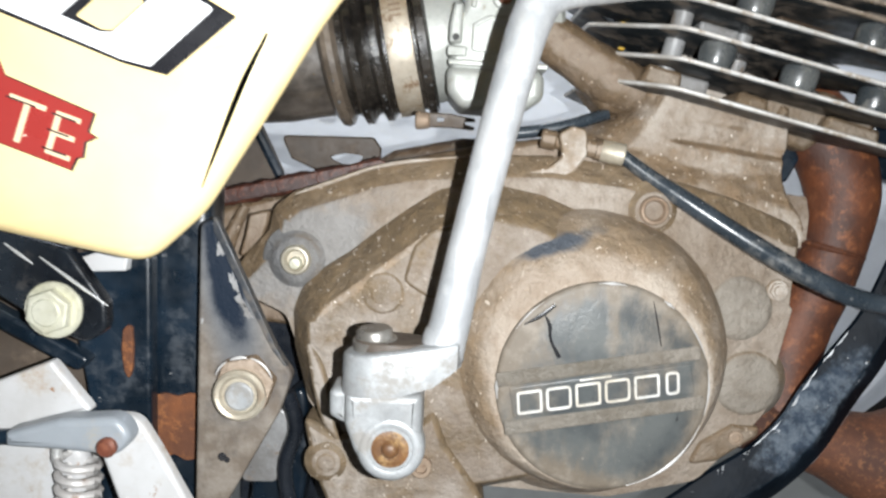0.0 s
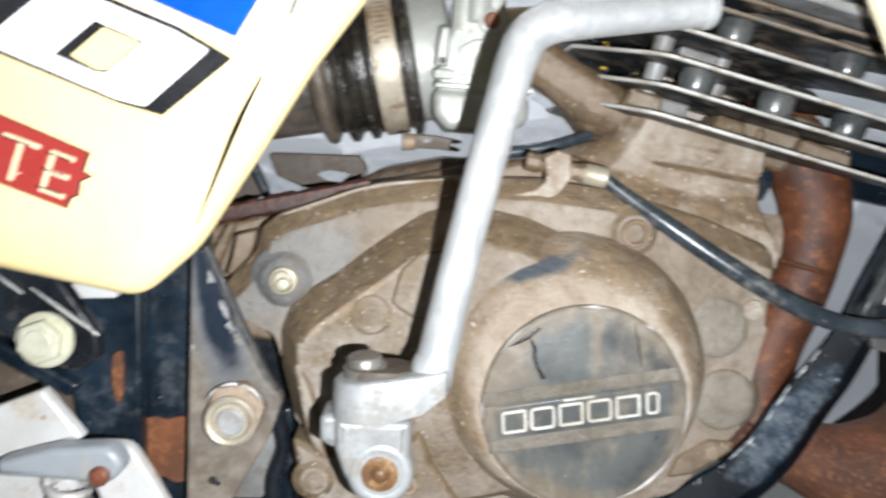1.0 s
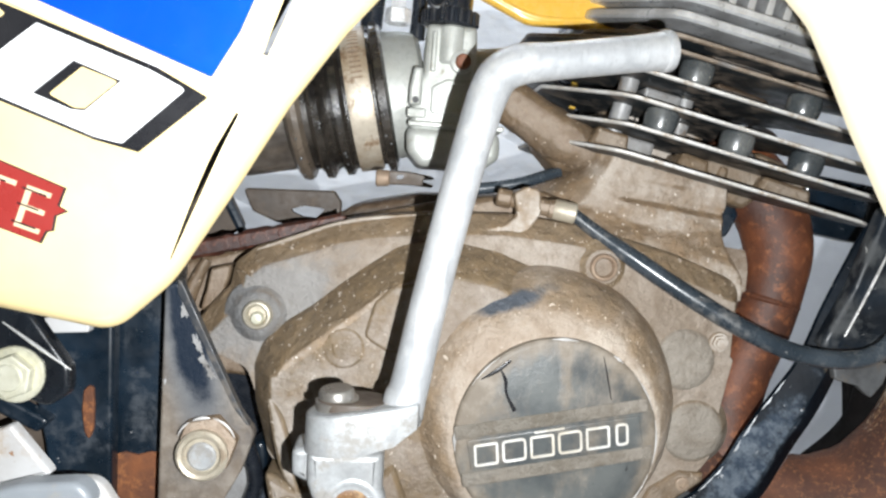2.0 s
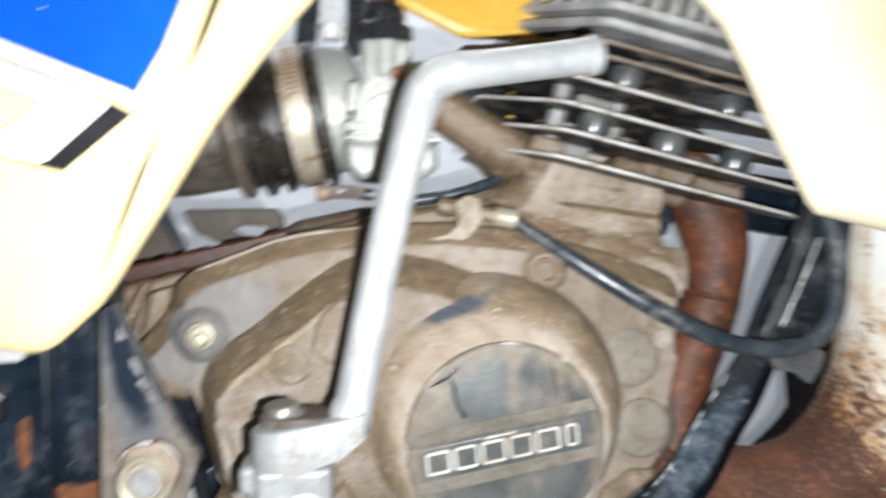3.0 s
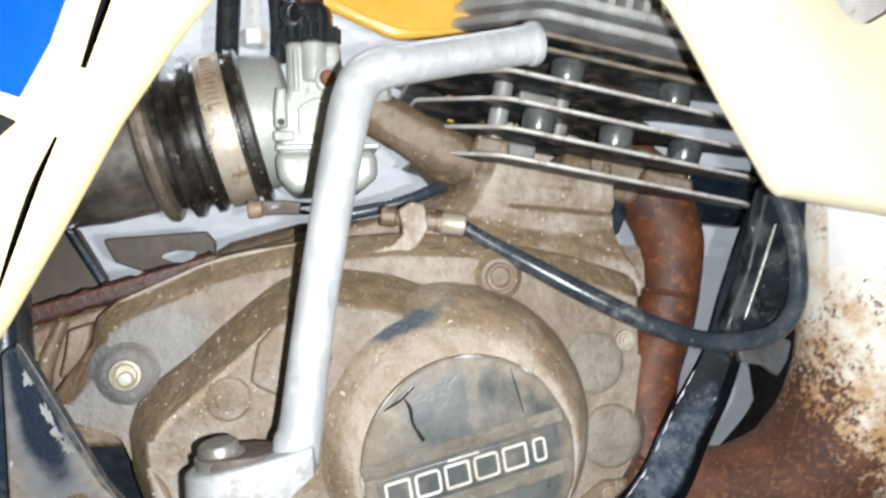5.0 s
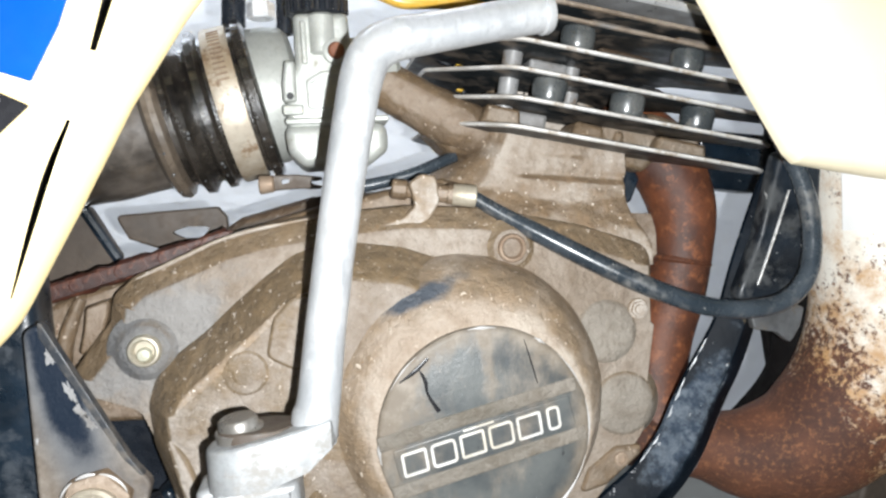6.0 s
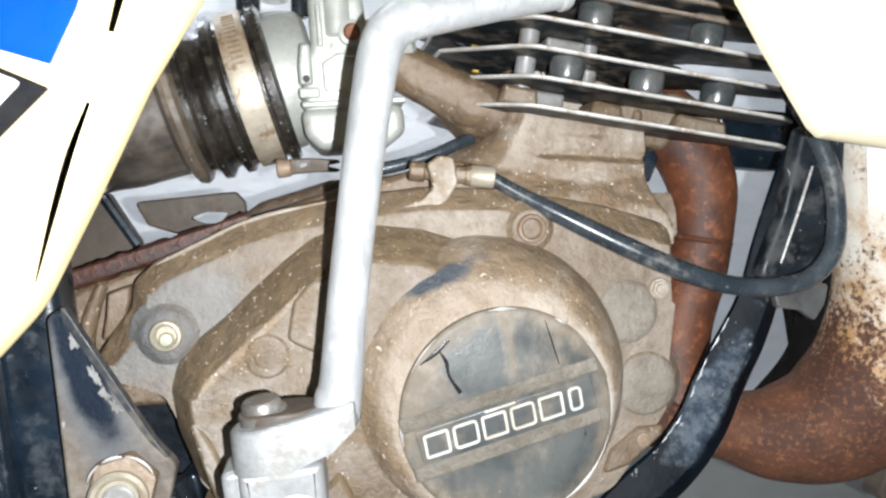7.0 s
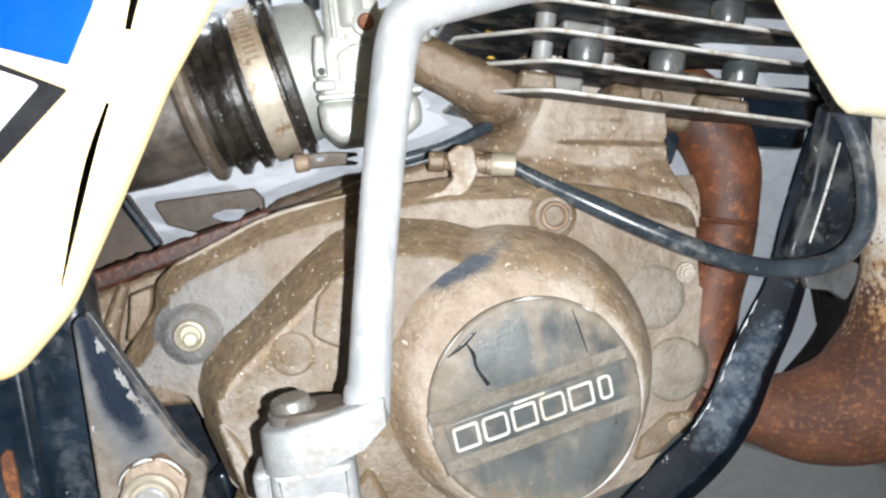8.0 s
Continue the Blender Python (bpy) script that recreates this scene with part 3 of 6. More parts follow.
def tube(bm, pts, steps=8, n=20, flat=1.0, section=None, cap=True, up=(0, 1, 0)):
    """Sweeps a round (or given) section along points (x, y, z, radius). flat: thickness along y over width."""
    line = curve_points(pts, steps)
    if section is None:
        section = [(math.cos(2 * math.pi * i / n), flat * math.sin(2 * math.pi * i / n)) for i in range(n)]
    rings = []
    for i, p in enumerate(line):
        d = Vector(line[min(i + 1, len(line) - 1)][:3]) - Vector(line[max(i - 1, 0)][:3])
        d.normalize()
        v = Vector(up)
        s = d.cross(v).normalized()
        v = s.cross(d).normalized()
        rings.append([bm.verts.new(Vector(p[:3]) + (s * a + v * b) * p[3]) for a, b in section])
    for a, b in zip(rings, rings[1:]):
        for i in range(len(a)):
            bm.faces.new((a[i - 1], a[i], b[i], b[i - 1]))
    if cap:
        bm.faces.new(rings[0])
        bm.faces.new(rings[-1])


def hexagon(r, turn=0.0):
    return [(r * math.cos(turn + i * math.pi / 3), r * math.sin(turn + i * math.pi / 3)) for i in range(6)]


def circle(x, z, r, n=40):
    return [(x + r * math.cos(2 * math.pi * i / n), z + r * math.sin(2 * math.pi * i / n)) for i in range(n)]


def move(pts, x, z, deg=0.0):
    c, s = math.cos(radians(deg)), math.sin(radians(deg))
    return [(x + p[0] * c - p[1] * s, z + p[0] * s + p[1] * c) for p in pts]


def B():
    return bmesh.new()


def rolled(bm, outline, depth, reach, longest=0.010):
    """Splits large faces and lets the sheet fall back, and spread a little, towards its outline."""
    for _ in range(5):
        far = [e for e in bm.edges if e.calc_length() > longest]
        if not far:
            break
        bmesh.ops.subdivide_edges(bm, edges=far, cuts=1, use_grid_fill=False)
        bmesh.ops.triangulate(bm, faces=[f for f in bm.faces if len(f.verts) > 4])
    a = np.array([(p[0], p[1]) for p in outline])
    b = np.roll(a, -1, 0)
    ab = b - a
    for v in bm.verts:
        p = np.array((v.co.x, v.co.z))
        t = np.clip(((p - a) * ab).sum(1) / (ab * ab).sum(1).clip(1e-12), 0, 1)
        d = np.sqrt(((a + ab * t[:, None] - p) ** 2).sum(1).min())
        back = depth * math.exp(-d / reach)
        swell = back / 0.29
        v.co += Vector(((v.co.x - 0.055) * swell, back, (v.co.z - 0.545) * swell))


def box(bm, x0, x1, y0, y1, z0, z1):
    vs = bmesh.ops.create_cube(bm, size=1)["verts"]
    bmesh.ops.transform(bm, matrix=Matrix.Translation(((x0 + x1) / 2, (y0 + y1) / 2, (z0 + z1) / 2)) @ Matrix.Diagonal((x1 - x0, y1 - y0, z1 - z0, 1)), verts=vs)
    return vs


# ---- the room ----
def room():
    def piece(name, dims, material, label):
        bm = B()
        box(bm, *dims)
        ob = part(name, bm, material, None)
        tagged(ob, label, name.split("_")[0], kind="structure")

    piece("floor", (-2.2, 2.6, -2.0, 0.95, -0.1, 0.0), FLOOR, "grey concrete floor under the motorcycle")
    piece("wall_north", (-2.2, 2.6, 0.95, 1.05, -0.1, 2.5), WALL, "pale grey-blue plastered wall behind the motorcycle")
    # added band for the darker wall foot; no baseboard is known there
    piece("baseboard", (-2.2, 2.6, 0.936, 0.95, 0.0, 0.20), BASE, "grey band added to darken the foot of the wall")
    piece("wall_south", (-2.2, 2.6, -2.1, -2.0, -0.1, 2.5), LOW_BOUNCE, "unseen wall, coloured dark to cut bounced light")
    piece("wall_west", (-2.3, -2.2, -2.1, 1.05, -0.1, 2.5), LOW_BOUNCE, "unseen wall, coloured dark to cut bounced light")
    piece("wall_east", (2.6, 2.7, -2.1, 1.05, -0.1, 2.5), LOW_BOUNCE, "unseen wall, coloured dark to cut bounced light")
    piece("ceiling", (-2.3, 2.7, -2.1, 1.05, 2.5, 2.6), LOW_BOUNCE, "unseen ceiling, coloured dark to cut bounced light")


room()

# ---- the motorcycle ----
bike = tagged(new("motorcycle"), "yellow off-road motorcycle with a dusty engine and rusty exhaust", "motorcycle")
bike.location = (0.1, 0.5, 0.0)
bpy.context.view_layer.update()


def bolt(parent, x, y, z, r, material, head=0.006, washer=0.0, turn=0.2, label="", dome=False, socket=False, name="bolt"):
    """A hexagon bolt in the machine's side; y is the seat, the head stands out towards -y."""
    bm = B()
    if washer:
        lathe(bm, [(0, 0), (washer, 0), (washer, 0.0015), (washer - 0.0006, 0.0022), (0, 0.0022)], facing(x, y, z), 28)
    h = move(hexagon(r), x, z, math.degrees(turn))
    if dome:
        lathe(bm, [(r, 0), (r, head * 0.6), (r * 0.8, head * 0.92), (r * 0.4, head), (0, head)], facing(x, y, z), 24)
    elif socket:
        lathe(bm, [(r, 0), (r, head * 0.8), (r * 0.85, head), (r * 0.55, head), (r * 0.5, head * 0.4), (0, head * 0.35)], facing(x, y, z), 24)
    else:
        slab(bm, bend(h, r * 0.12, 3), y - head, y, r * 0.12, seg=2)
        lathe(bm, [(r * 0.62, 0), (r * 0.55, 0.0008), (0, 0.0008)], facing(x, y - head, z), 18)
    return part(name, bm, material, parent, label)


# side panel with slots and decals
def side_panel():
    y0 = 0.2955
    outline = bend([(-0.20, 0.514), (-0.112, 0.4990), (-0.061, 0.4910), (-0.0402, 0.5110), (-0.0193, 0.5460), (-0.0002, 0.5795), (0.0192, 0.6075), (0.0405, 0.633), (0.085, 0.68), (0.04, 0.80), (-0.20, 0.80)],
                   [0, 0.05, 0.016, 0.05, 0.05, 0.05, 0.05, 0.05, 0.03, 0.03, 0.03], 6)
    def slit(right, left):
        a = curve_points([(*p, 0, 0) for p in right], 5)
        b = curve_points([(*p, 0, 0) for p in left], 5)
        return [(p[0], p[1]) for p in a] + [(p[0], p[1]) for p in b]

    low = slit([(-0.0404, 0.5200), (-0.0317, 0.5420), (-0.0246, 0.5600), (-0.0181, 0.5750)], [(-0.0192, 0.5753), (-0.0270, 0.5600), (-0.0338, 0.5420), (-0.0410, 0.5197)])
    up = slit([(-0.0088, 0.5964), (-0.0016, 0.6145), (0.0056, 0.6335), (0.0232, 0.68)], [(0.0192, 0.68), (0.0020, 0.6335), (-0.0048, 0.6145), (-0.0106, 0.5968)])
    bm = B()
    slab(bm, outline, y0, y0 + 0.0050, 0.0036, (low, up), 8, None, 0.0022)
    rolled(bm, outline, 0.0075, 0.0085)
    panel = part("side_panel", bm, M["panel"], bike, "cream-yellow plastic side panel with blue, white and red decals")
    # added black sheet that stands for the shade seen through the slots
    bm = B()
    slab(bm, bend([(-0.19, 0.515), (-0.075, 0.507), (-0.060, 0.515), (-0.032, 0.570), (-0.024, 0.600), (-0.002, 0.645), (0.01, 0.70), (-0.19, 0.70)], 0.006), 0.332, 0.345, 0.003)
    part("slot_shade_sheet", bm, M["matt"], bike, "black sheet added behind the slots for the shade inside")
    def decal(name, pts, mat, lift, r=0.0008, holes=()):
        bm = B()
        slab(bm, bend(pts, r, 3), y0 - lift, y0 + 0.0004, 0, holes)
        return part(name, bm, M[mat], panel)

    decal("blue_decal", [(-0.150, 0.6310), (-0.0285, 0.5872), (-0.0190, 0.604), (-0.0120, 0.622), (0.0035, 0.66), (0.0165, 0.70), (-0.15, 0.70)], "blue", 0.0006)
    decal("white_stripe", [(-0.150, 0.6265), (-0.0345, 0.5845), (-0.0320, 0.5880), (-0.150, 0.6303)], "white", 0.0005, 0)
    # number figure: black drop shadow below a white figure with an open centre
    hole = [(-0.0910, 0.5770), (-0.0770, 0.5895), (-0.0600, 0.5835), (-0.0725, 0.5720), (-0.0770, 0.5720)]
    decal("figure_shadow", [(-0.1278, 0.5820), (-0.0690, 0.5618), (-0.0535, 0.5585), (-0.0295, 0.5800), (-0.0480, 0.5895), (-0.1080, 0.6095), (-0.1010, 0.6040)], "ink", 0.0006, 0.0006)
    decal("number_figure", [(-0.1160, 0.5795), (-0.0690, 0.5630), (-0.0592, 0.5612), (-0.0372, 0.5822), (-0.0500, 0.5882), (-0.0900, 0.6016)], "white", 0.0012, 0.0012, (hole,))
    decal("figure_centre", [(-0.0855, 0.5770), (-0.0740, 0.5875), (-0.0612, 0.5832), (-0.0727, 0.5728), (-0.0765, 0.5728)], "panel", 0.0009)
    decal("number_figure", [(-0.160, 0.6180), (-0.160, 0.5935), (-0.1290, 0.5830), (-0.1085, 0.6015), (-0.1120, 0.6080)], "white", 0.0012)
    # red badge with its lettering
    badge = [(-0.150, 0.5600), (-0.1220, 0.5520), (-0.1105, 0.5615), (-0.1080, 0.5553), (-0.0768, 0.5440), (-0.0790, 0.5375), (-0.0760, 0.5357), (-0.0800, 0.5338), (-0.0808, 0.5285), (-0.0830, 0.5280), (-0.0850, 0.5238), (-0.1168, 0.5340), (-0.1175, 0.5370), (-0.1220, 0.5368), (-0.150, 0.5440)]
    badge = [(x - 0.0025, z - 0.0003) for x, z in badge]
    c = Vector((-0.105, 0.541))
    decal("badge_edge", [tuple(c + (Vector(p) - c) * 1.03) for p in badge], "ink", 0.0005, 0)
    decal("red_badge", badge, "red", 0.0009, 0)
    cu = bpy.data.curves.new("lettering", "FONT")
    cu.body, cu.size, cu.extrude, cu.space_character, cu.offset = "ATE", 0.0205, 0.0002, 1.12, -0.0001
    tmp = new("lettering_source", cu)
    bpy.context.view_layer.update()
    bm = B()
    bm.from_mesh(tmp.evaluated_get(bpy.context.evaluated_depsgraph_get()).to_mesh())
    bpy.data.objects.remove(tmp)
    xs, zs = [v.co.x for v in bm.verts], [v.co.y for v in bm.verts]
    fit_x, fit_z = 0.0440 / (max(xs) - min(xs)), 0.0158 / (max(zs) - min(zs))
    bmesh.ops.transform(bm, matrix=pose(-0.1298, y0 - 0.0011, 0.5392, 90, 17, 0) @ Matrix.Diagonal((fit_x, fit_z, 1, 1)) @ Matrix.Translation((-min(xs), -min(zs), 0)), verts=bm.verts)
    word = part("lettering", bm, M["cream"], panel, "cream letters ATE on the red badge")
    # black lines inside the strokes
    lay = pose(-0.1298, y0 - 0.0014, 0.5392, 0, 17, 0)
    for a, b, z in ((0.0335, 0.0425, 0.0142), (0.0335, 0.0415, 0.0083), (0.0335, 0.0425, 0.0016), (0.0165, 0.0275, 0.0142), (0.0045, 0.0100, 0.0052)):
        bm = B()
        slab(bm, bend([(a, z - 0.0003), (b, z - 0.0003), (b, z + 0.0003), (a, z + 0.0003)], 0.0002, 3), 0.0, 0.0004, 0, (), 2, lay)
        part("inline", bm, M["ink"], word)
    return panel


side_panel()


# front shroud with its opening
def shroud():
    y0 = 0.3235
    outline = bend([(0.150, 0.705), (0.1935, 0.6475), (0.2100, 0.632), (0.2210, 0.613), (0.2345, 0.588), (0.2545, 0.5545), (0.2590, 0.5500), (0.276, 0.5465), (0.329, 0.5360), (0.48, 0.51), (0.55, 0.60), (0.45, 0.80), (0.17, 0.80)],
                   [0.02, 0.03, 0.03, 0.05, 0.05, 0.003, 0.003, 0.03, 0.05, 0.05, 0.05, 0.05, 0.05], 6)
    hole = bend([(0.295, 0.672), (0.2910, 0.648), (0.2895, 0.634), (0.296, 0.6275), (0.306, 0.6245), (0.320, 0.6315), (0.331, 0.644), (0.342, 0.672)], 0.007, 5)
    bm = B()
    slab(bm, outline, y0, y0 + 0.008, 0.0065, (hole,), 6, None, 0.002)
    rolled(bm, outline, 0.0070, 0.010)
    for v in bm.verts:
        d = (Vector((v.co.x, v.co.z)) - Vector((0.31, 0.645))).length
        v.co.y += 0.010 * math.exp(-(d / 0.035) ** 2)
    part("front_shroud", bm, M["yellow"], bike, "cream-yellow plastic shroud with an oval opening")
    bm = B()
    tube(bm, [(0.342, 0.385, 0.60, 0.027), (0.346, 0.385, 0.66, 0.027), (0.350, 0.385, 0.74, 0.027)], 4, 28)
    part("fork_tube", bm, M["fork"], bike, "grey front fork tube behind the shroud")
    bm = B()
    slab(bm, bend([(0.352, 0.672), (0.44, 0.672), (0.44, 0.76), (0.352, 0.76)], 0.01), 0.425, 0.445, 0.004)
    part("inner_panel", bm, M["blue"], bike, "blue plastic inside the shroud")


shroud()


# fuel tank edge above the carburettor
def tank():
    bm = B()
    o = bend([(-0.10, 0.745), (0.040, 0.693), (0.062, 0.687), (0.116, 0.6625), (0.30, 0.664), (0.40, 0.72), (0.40, 0.86), (-0.10, 0.86)], [0, 0.02, 0.03, 0.03, 0.03, 0.05, 0.05, 0], 6)
    slab(bm, o, 0.500, 0.506, 0.004, (), 5)
    t = part("fuel_tank", bm, M["tank"], bike, "yellow painted fuel tank with a seam along its lower edge")
    bm = B()
    tube(bm, [(-0.02, 0.502, 0.7195, 0.0026), (0.046, 0.502, 0.6965, 0.0026), (0.068, 0.502, 0.6905, 0.0026), (0.118, 0.502, 0.6685, 0.0026), (0.16, 0.502, 0.6685, 0.0026)], 6, 10)
    part("seam", bm, M["tank"], t)


tank()


# engine: crankcase, clutch cover, cap
def crankcase():
    bm = B()
    o = bend([(-0.112, 0.440), (-0.106, 0.494), (-0.062, 0.5065), (-0.032, 0.5155), (-0.016, 0.5215), (0.005, 0.5300), (0.028, 0.5360), (0.060, 0.5440), (0.128, 0.556), (0.20, 0.535), (0.242, 0.510), (0.242, 0.44), (0.234, 0.395), (0.20, 0.350), (0.02, 0.335), (-0.012, 0.370), (-0.028, 0.405), (-0.040, 0.428), (-0.100, 0.432)], 0.010)
    slab(bm, o, 0.468, 0.64, 0.006)
    cc = part("crankcase", bm, M["case"], bike, "cast crankcase caked in brown dust")
    # recessed deck whose shade is put into a dark colour
    bm = B()
    slab(bm, bend([(-0.030, 0.505), (-0.026, 0.5190), (0.000, 0.5310), (0.012, 0.5390), (0.054, 0.5490), (0.100, 0.5500), (0.100, 0.505)], 0.006), 0.486, 0.62, 0.008, (), 4)
    part("case_deck", bm, M["grime_shade"], cc, "set-back top of the crankcase, its shade painted dark")
    bm = B()
    tube(bm, [(-0.112, 0.466, 0.4970, 0.0030), (-0.080, 0.466, 0.5050, 0.0030), (-0.050, 0.466, 0.5130, 0.0024), (-0.034, 0.467, 0.5170, 0.0016)], 6, 10)
    part("case_seam", bm, M["black"], cc)
    bm = B()
    slab(bm, bend([(-0.066, 0.4975), (-0.0535, 0.5010), (-0.0550, 0.4925), (-0.0600, 0.4790), (-0.0720, 0.4700), (-0.0680, 0.4850)], 0.003), 0.449, 0.470, 0.002)
    part("case_web", bm, M["case"], cc)
    bm = B()
    tube(bm, [(-0.072, 0.464, 0.5005, 0.0030), (-0.077, 0.462, 0.489, 0.0040), (-0.082, 0.462, 0.474, 0.0045), (-0.084, 0.464, 0.455, 0.0040)], 6, 12)
    part("case_rib", bm, M["case"], cc)
    # upper plate edge seen above the cover
    bm = B()
    tube(bm, [(0.078, 0.484, 0.5525, 0.0038), (0.100, 0.484, 0.5560, 0.0038), (0.120, 0.484, 0.5610, 0.0038), (0.142, 0.486, 0.569, 0.0038)], 6, 14)
    part("vent_pipe", bm, M["cable"], cc, "dark blue-grey vent hose above the crankcase")


crankcase()


def clutch_cover():
    bm = B()
    # flat flange of the cover
    o = bend([(-0.0775, 0.459), (-0.0590, 0.4830), (-0.0525, 0.4900), (-0.0505, 0.5030), (-0.0385, 0.5130), (-0.016, 0.5210), (0.005, 0.5295), (0.028, 0.5350), (0.056, 0.5385), (0.105, 0.541), (0.150, 0.537), (0.205, 0.524), (0.2470, 0.509), (0.2450, 0.465), (0.2405, 0.437), (0.236, 0.404), (0.220, 0.383), (0.20, 0.36), (0.15, 0.347), (0.079, 0.349), (0.027, 0.345), (0.0, 0.352), (-0.008, 0.375), (-0.026, 0.394), (-0.034, 0.427), (-0.040, 0.443)],
             [0.008, 0.008, 0.006, 0.010, 0.012, 0.03, 0.03, 0.03, 0.03, 0.03, 0.03, 0.03, 0.014, 0.02, 0.02, 0.02, 0.014, 0.02, 0.02, 0.02, 0.014, 0.014, 0.014, 0.014, 0.02, 0.01])
    slab(bm, o, 0.4335, 0.470, 0, (), 4, None, 0.0, (0.0095, 0.0130, 0.10))
    # lower raised housing round the kick shaft
    o = bend([(-0.0355, 0.447), (-0.0310, 0.4610), (-0.0190, 0.4725), (-0.004, 0.4830), (0.011, 0.4960), (0.027, 0.5085), (0.042, 0.5190), (0.058, 0.5240), (0.078, 0.5232), (0.100, 0.5195), (0.130, 0.508), (0.165, 0.465), (0.17, 0.40), (0.12, 0.360), (0.06, 0.345), (-0.004, 0.344), (-0.012, 0.378), (-0.026, 0.398), (-0.034, 0.427)],
             [0.02, 0.02, 0.03, 0.03, 0.04, 0.04, 0.02, 0.02, 0.02, 0.04, 0.04, 0.04, 0.04, 0.04, 0.04, 0.026, 0.02, 0.02, 0.02])
    body = B()
    slab(body, o, 0.4115, 0.440, 0, (), 4, None, 0.0, (0.0215, 0.0180, 0.72))
    cover = part("clutch_cover", bm, M["flange"], bike, "dust-caked cast clutch cover with worn dark patches")

    part("kick_housing", body, M["cover"], cover)


    # pale bead that paints in the highlight along the upper lip
    bm = B()
    tube(bm, [(-0.038, 0.4420, 0.5110, 0.0005), (-0.027, 0.4415, 0.5155, 0.0011), (-0.012, 0.4412, 0.5215, 0.0013), (0.004, 0.4412, 0.5280, 0.0011), (0.022, 0.4412, 0.5325, 0.0013), (0.042, 0.4412, 0.5355, 0.0010), (0.060, 0.4412, 0.5380, 0.0006)], 8, 10)
    part("highlight_ridge", bm, M["cyl"], cover, "pale bead that paints the highlight along the lip")
    # second pale strip, for the highlight on the kick housing's crest
    bm = B()
    tube(bm, [(-0.0200, 0.4122, 0.4420, 0.0006), (-0.0130, 0.4122, 0.4520, 0.0022), (-0.0010, 0.4120, 0.4620, 0.0028), (0.0110, 0.4120, 0.4720, 0.0024), (0.0260, 0.4120, 0.4845, 0.0020), (0.0400, 0.4120, 0.4955, 0.0022), (0.0520, 0.4122, 0.5020, 0.0006)], 8, 14, 0.35)
    part("highlight_ridge", bm, M["cyl"], cover)
    # the round housing: rings that drift up and back from the cap to the flange
    bm = B()
    rings = [(0.1325, 0.4245, 0.0500, 0.3990), (0.1325, 0.4248, 0.0558, 0.3992), (0.1320, 0.4262, 0.0588, 0.4003), (0.1310, 0.4285, 0.0628, 0.4032), (0.1300, 0.4310, 0.0670, 0.4076), (0.1290, 0.4325, 0.0714, 0.4134), (0.1280, 0.4325, 0.0757, 0.4196), (0.1275, 0.4320, 0.0790, 0.4262), (0.1270, 0.4315, 0.0815, 0.4330), (0.1270, 0.4315, 0.0835, 0.4400)]
    last = None
    for cx, cz, r, y in curve_points(rings, 4):
        now = []
        for i in range(128):
            a = 2 * math.pi * i / 128
            p = Vector((cx + r * math.cos(a), y, cz + r * math.sin(a)))
            grow = min(1.0, max(0.0, (y - 0.400) / 0.012))
            p.y -= grow * (0.0011 * noise.noise(p * 70) + 0.0005 * noise.noise(p * 260))
            now.append(bm.verts.new(p))
        if last:
            for i in range(128):
                bm.faces.new((last[i - 1], last[i], now[i], now[i - 1]))
        last = now
    part("round_housing", bm, M["housing"], cover)
    # the flat black cap with its band
    bm = B()
    lathe(bm, [(0.0, 0.0), (0.0515, 0.0), (0.0536, -0.0004), (0.0545, -0.0013), (0.0547, -0.008)], facing(0.1325, 0.3945, 0.4245), 96)
    cap = part("cover_cap", bm, M["cap"], cover, "black round cap with a raised band, dulled by dust")
    # pale stretches along its rim
    for a0, a1, w in ((82, 97, 0.0008), (53, 60, 0.0007), (128, 150, 0.0005), (176, 190, 0.0008), (-72, -18, 0.0008), (-12, 14, 0.0005), (20, 44, 0.0004)):
        bm = B()
        arc = [radians(a0 + (a1 - a0) * q / 8) for q in range(9)]
        tube(bm, [(0.1325 + 0.0541 * math.cos(a), 0.3952, 0.4245 + 0.0541 * math.sin(a), w * (0.25 + 0.75 * math.sin(math.pi * q / 8)) * (1 + 0.3 * math.sin(5.1 * q))) for q, a in enumerate(arc)], 3, 8)
        part("cap_rim", bm, M["fork"], cap)

    # ledges above and below the emblem band
    ang = 11.5
    for off, half, name in ((0.0125, 0.0520, "band_ledge"), (-0.0135, 0.0515, "band_ledge")):
        bm = B()
        strip = bend(move([(-half, off - 0.0040), (half, off - 0.0034), (half, off + 0.0036), (-half, off + 0.0036)], 0.1315, 0.4235, ang), 0.0008, 3)
        slab(bm, strip, 0.3940, 0.3955, 0.0006, (), 3)
        part(name, bm, M["band"], cap)
    bm = B()
    slab(bm, bend(move([(-0.046, -0.0085), (0.047, -0.0085), (0.047, 0.0075), (-0.046, 0.0075)], 0.1315, 0.4235, ang), 0.001, 3), 0.3938, 0.3955, 0.0006, (), 2)
    part("emblem_band", bm, M["cap"], cap, "black band that carries the emblem")
    # dark strokes scraped through the dust
    for run in (((0.1000, 0.4610, 0.0004), (0.1030, 0.4550, 0.0010), (0.1040, 0.4480, 0.0007), (0.1090, 0.4390, 0.0012)), ((0.0900, 0.4550, 0.0003), (0.0980, 0.4600, 0.0012), (0.1050, 0.4660, 0.0008)), ((0.1540, 0.4710, 0.0002), (0.1570, 0.4600, 0.0004), (0.1600, 0.4480, 0.0003))):
        bm = B()
        tube(bm, [(x, 0.39445, z, r * 0.95) for x, z, r in run], 5, 8, 0.5)
        part("scrape", bm, M["ink"], cap)
    # emblem: six plain outlined blocks
    for i in range(6):
        u = -0.0368 + i * 0.0150
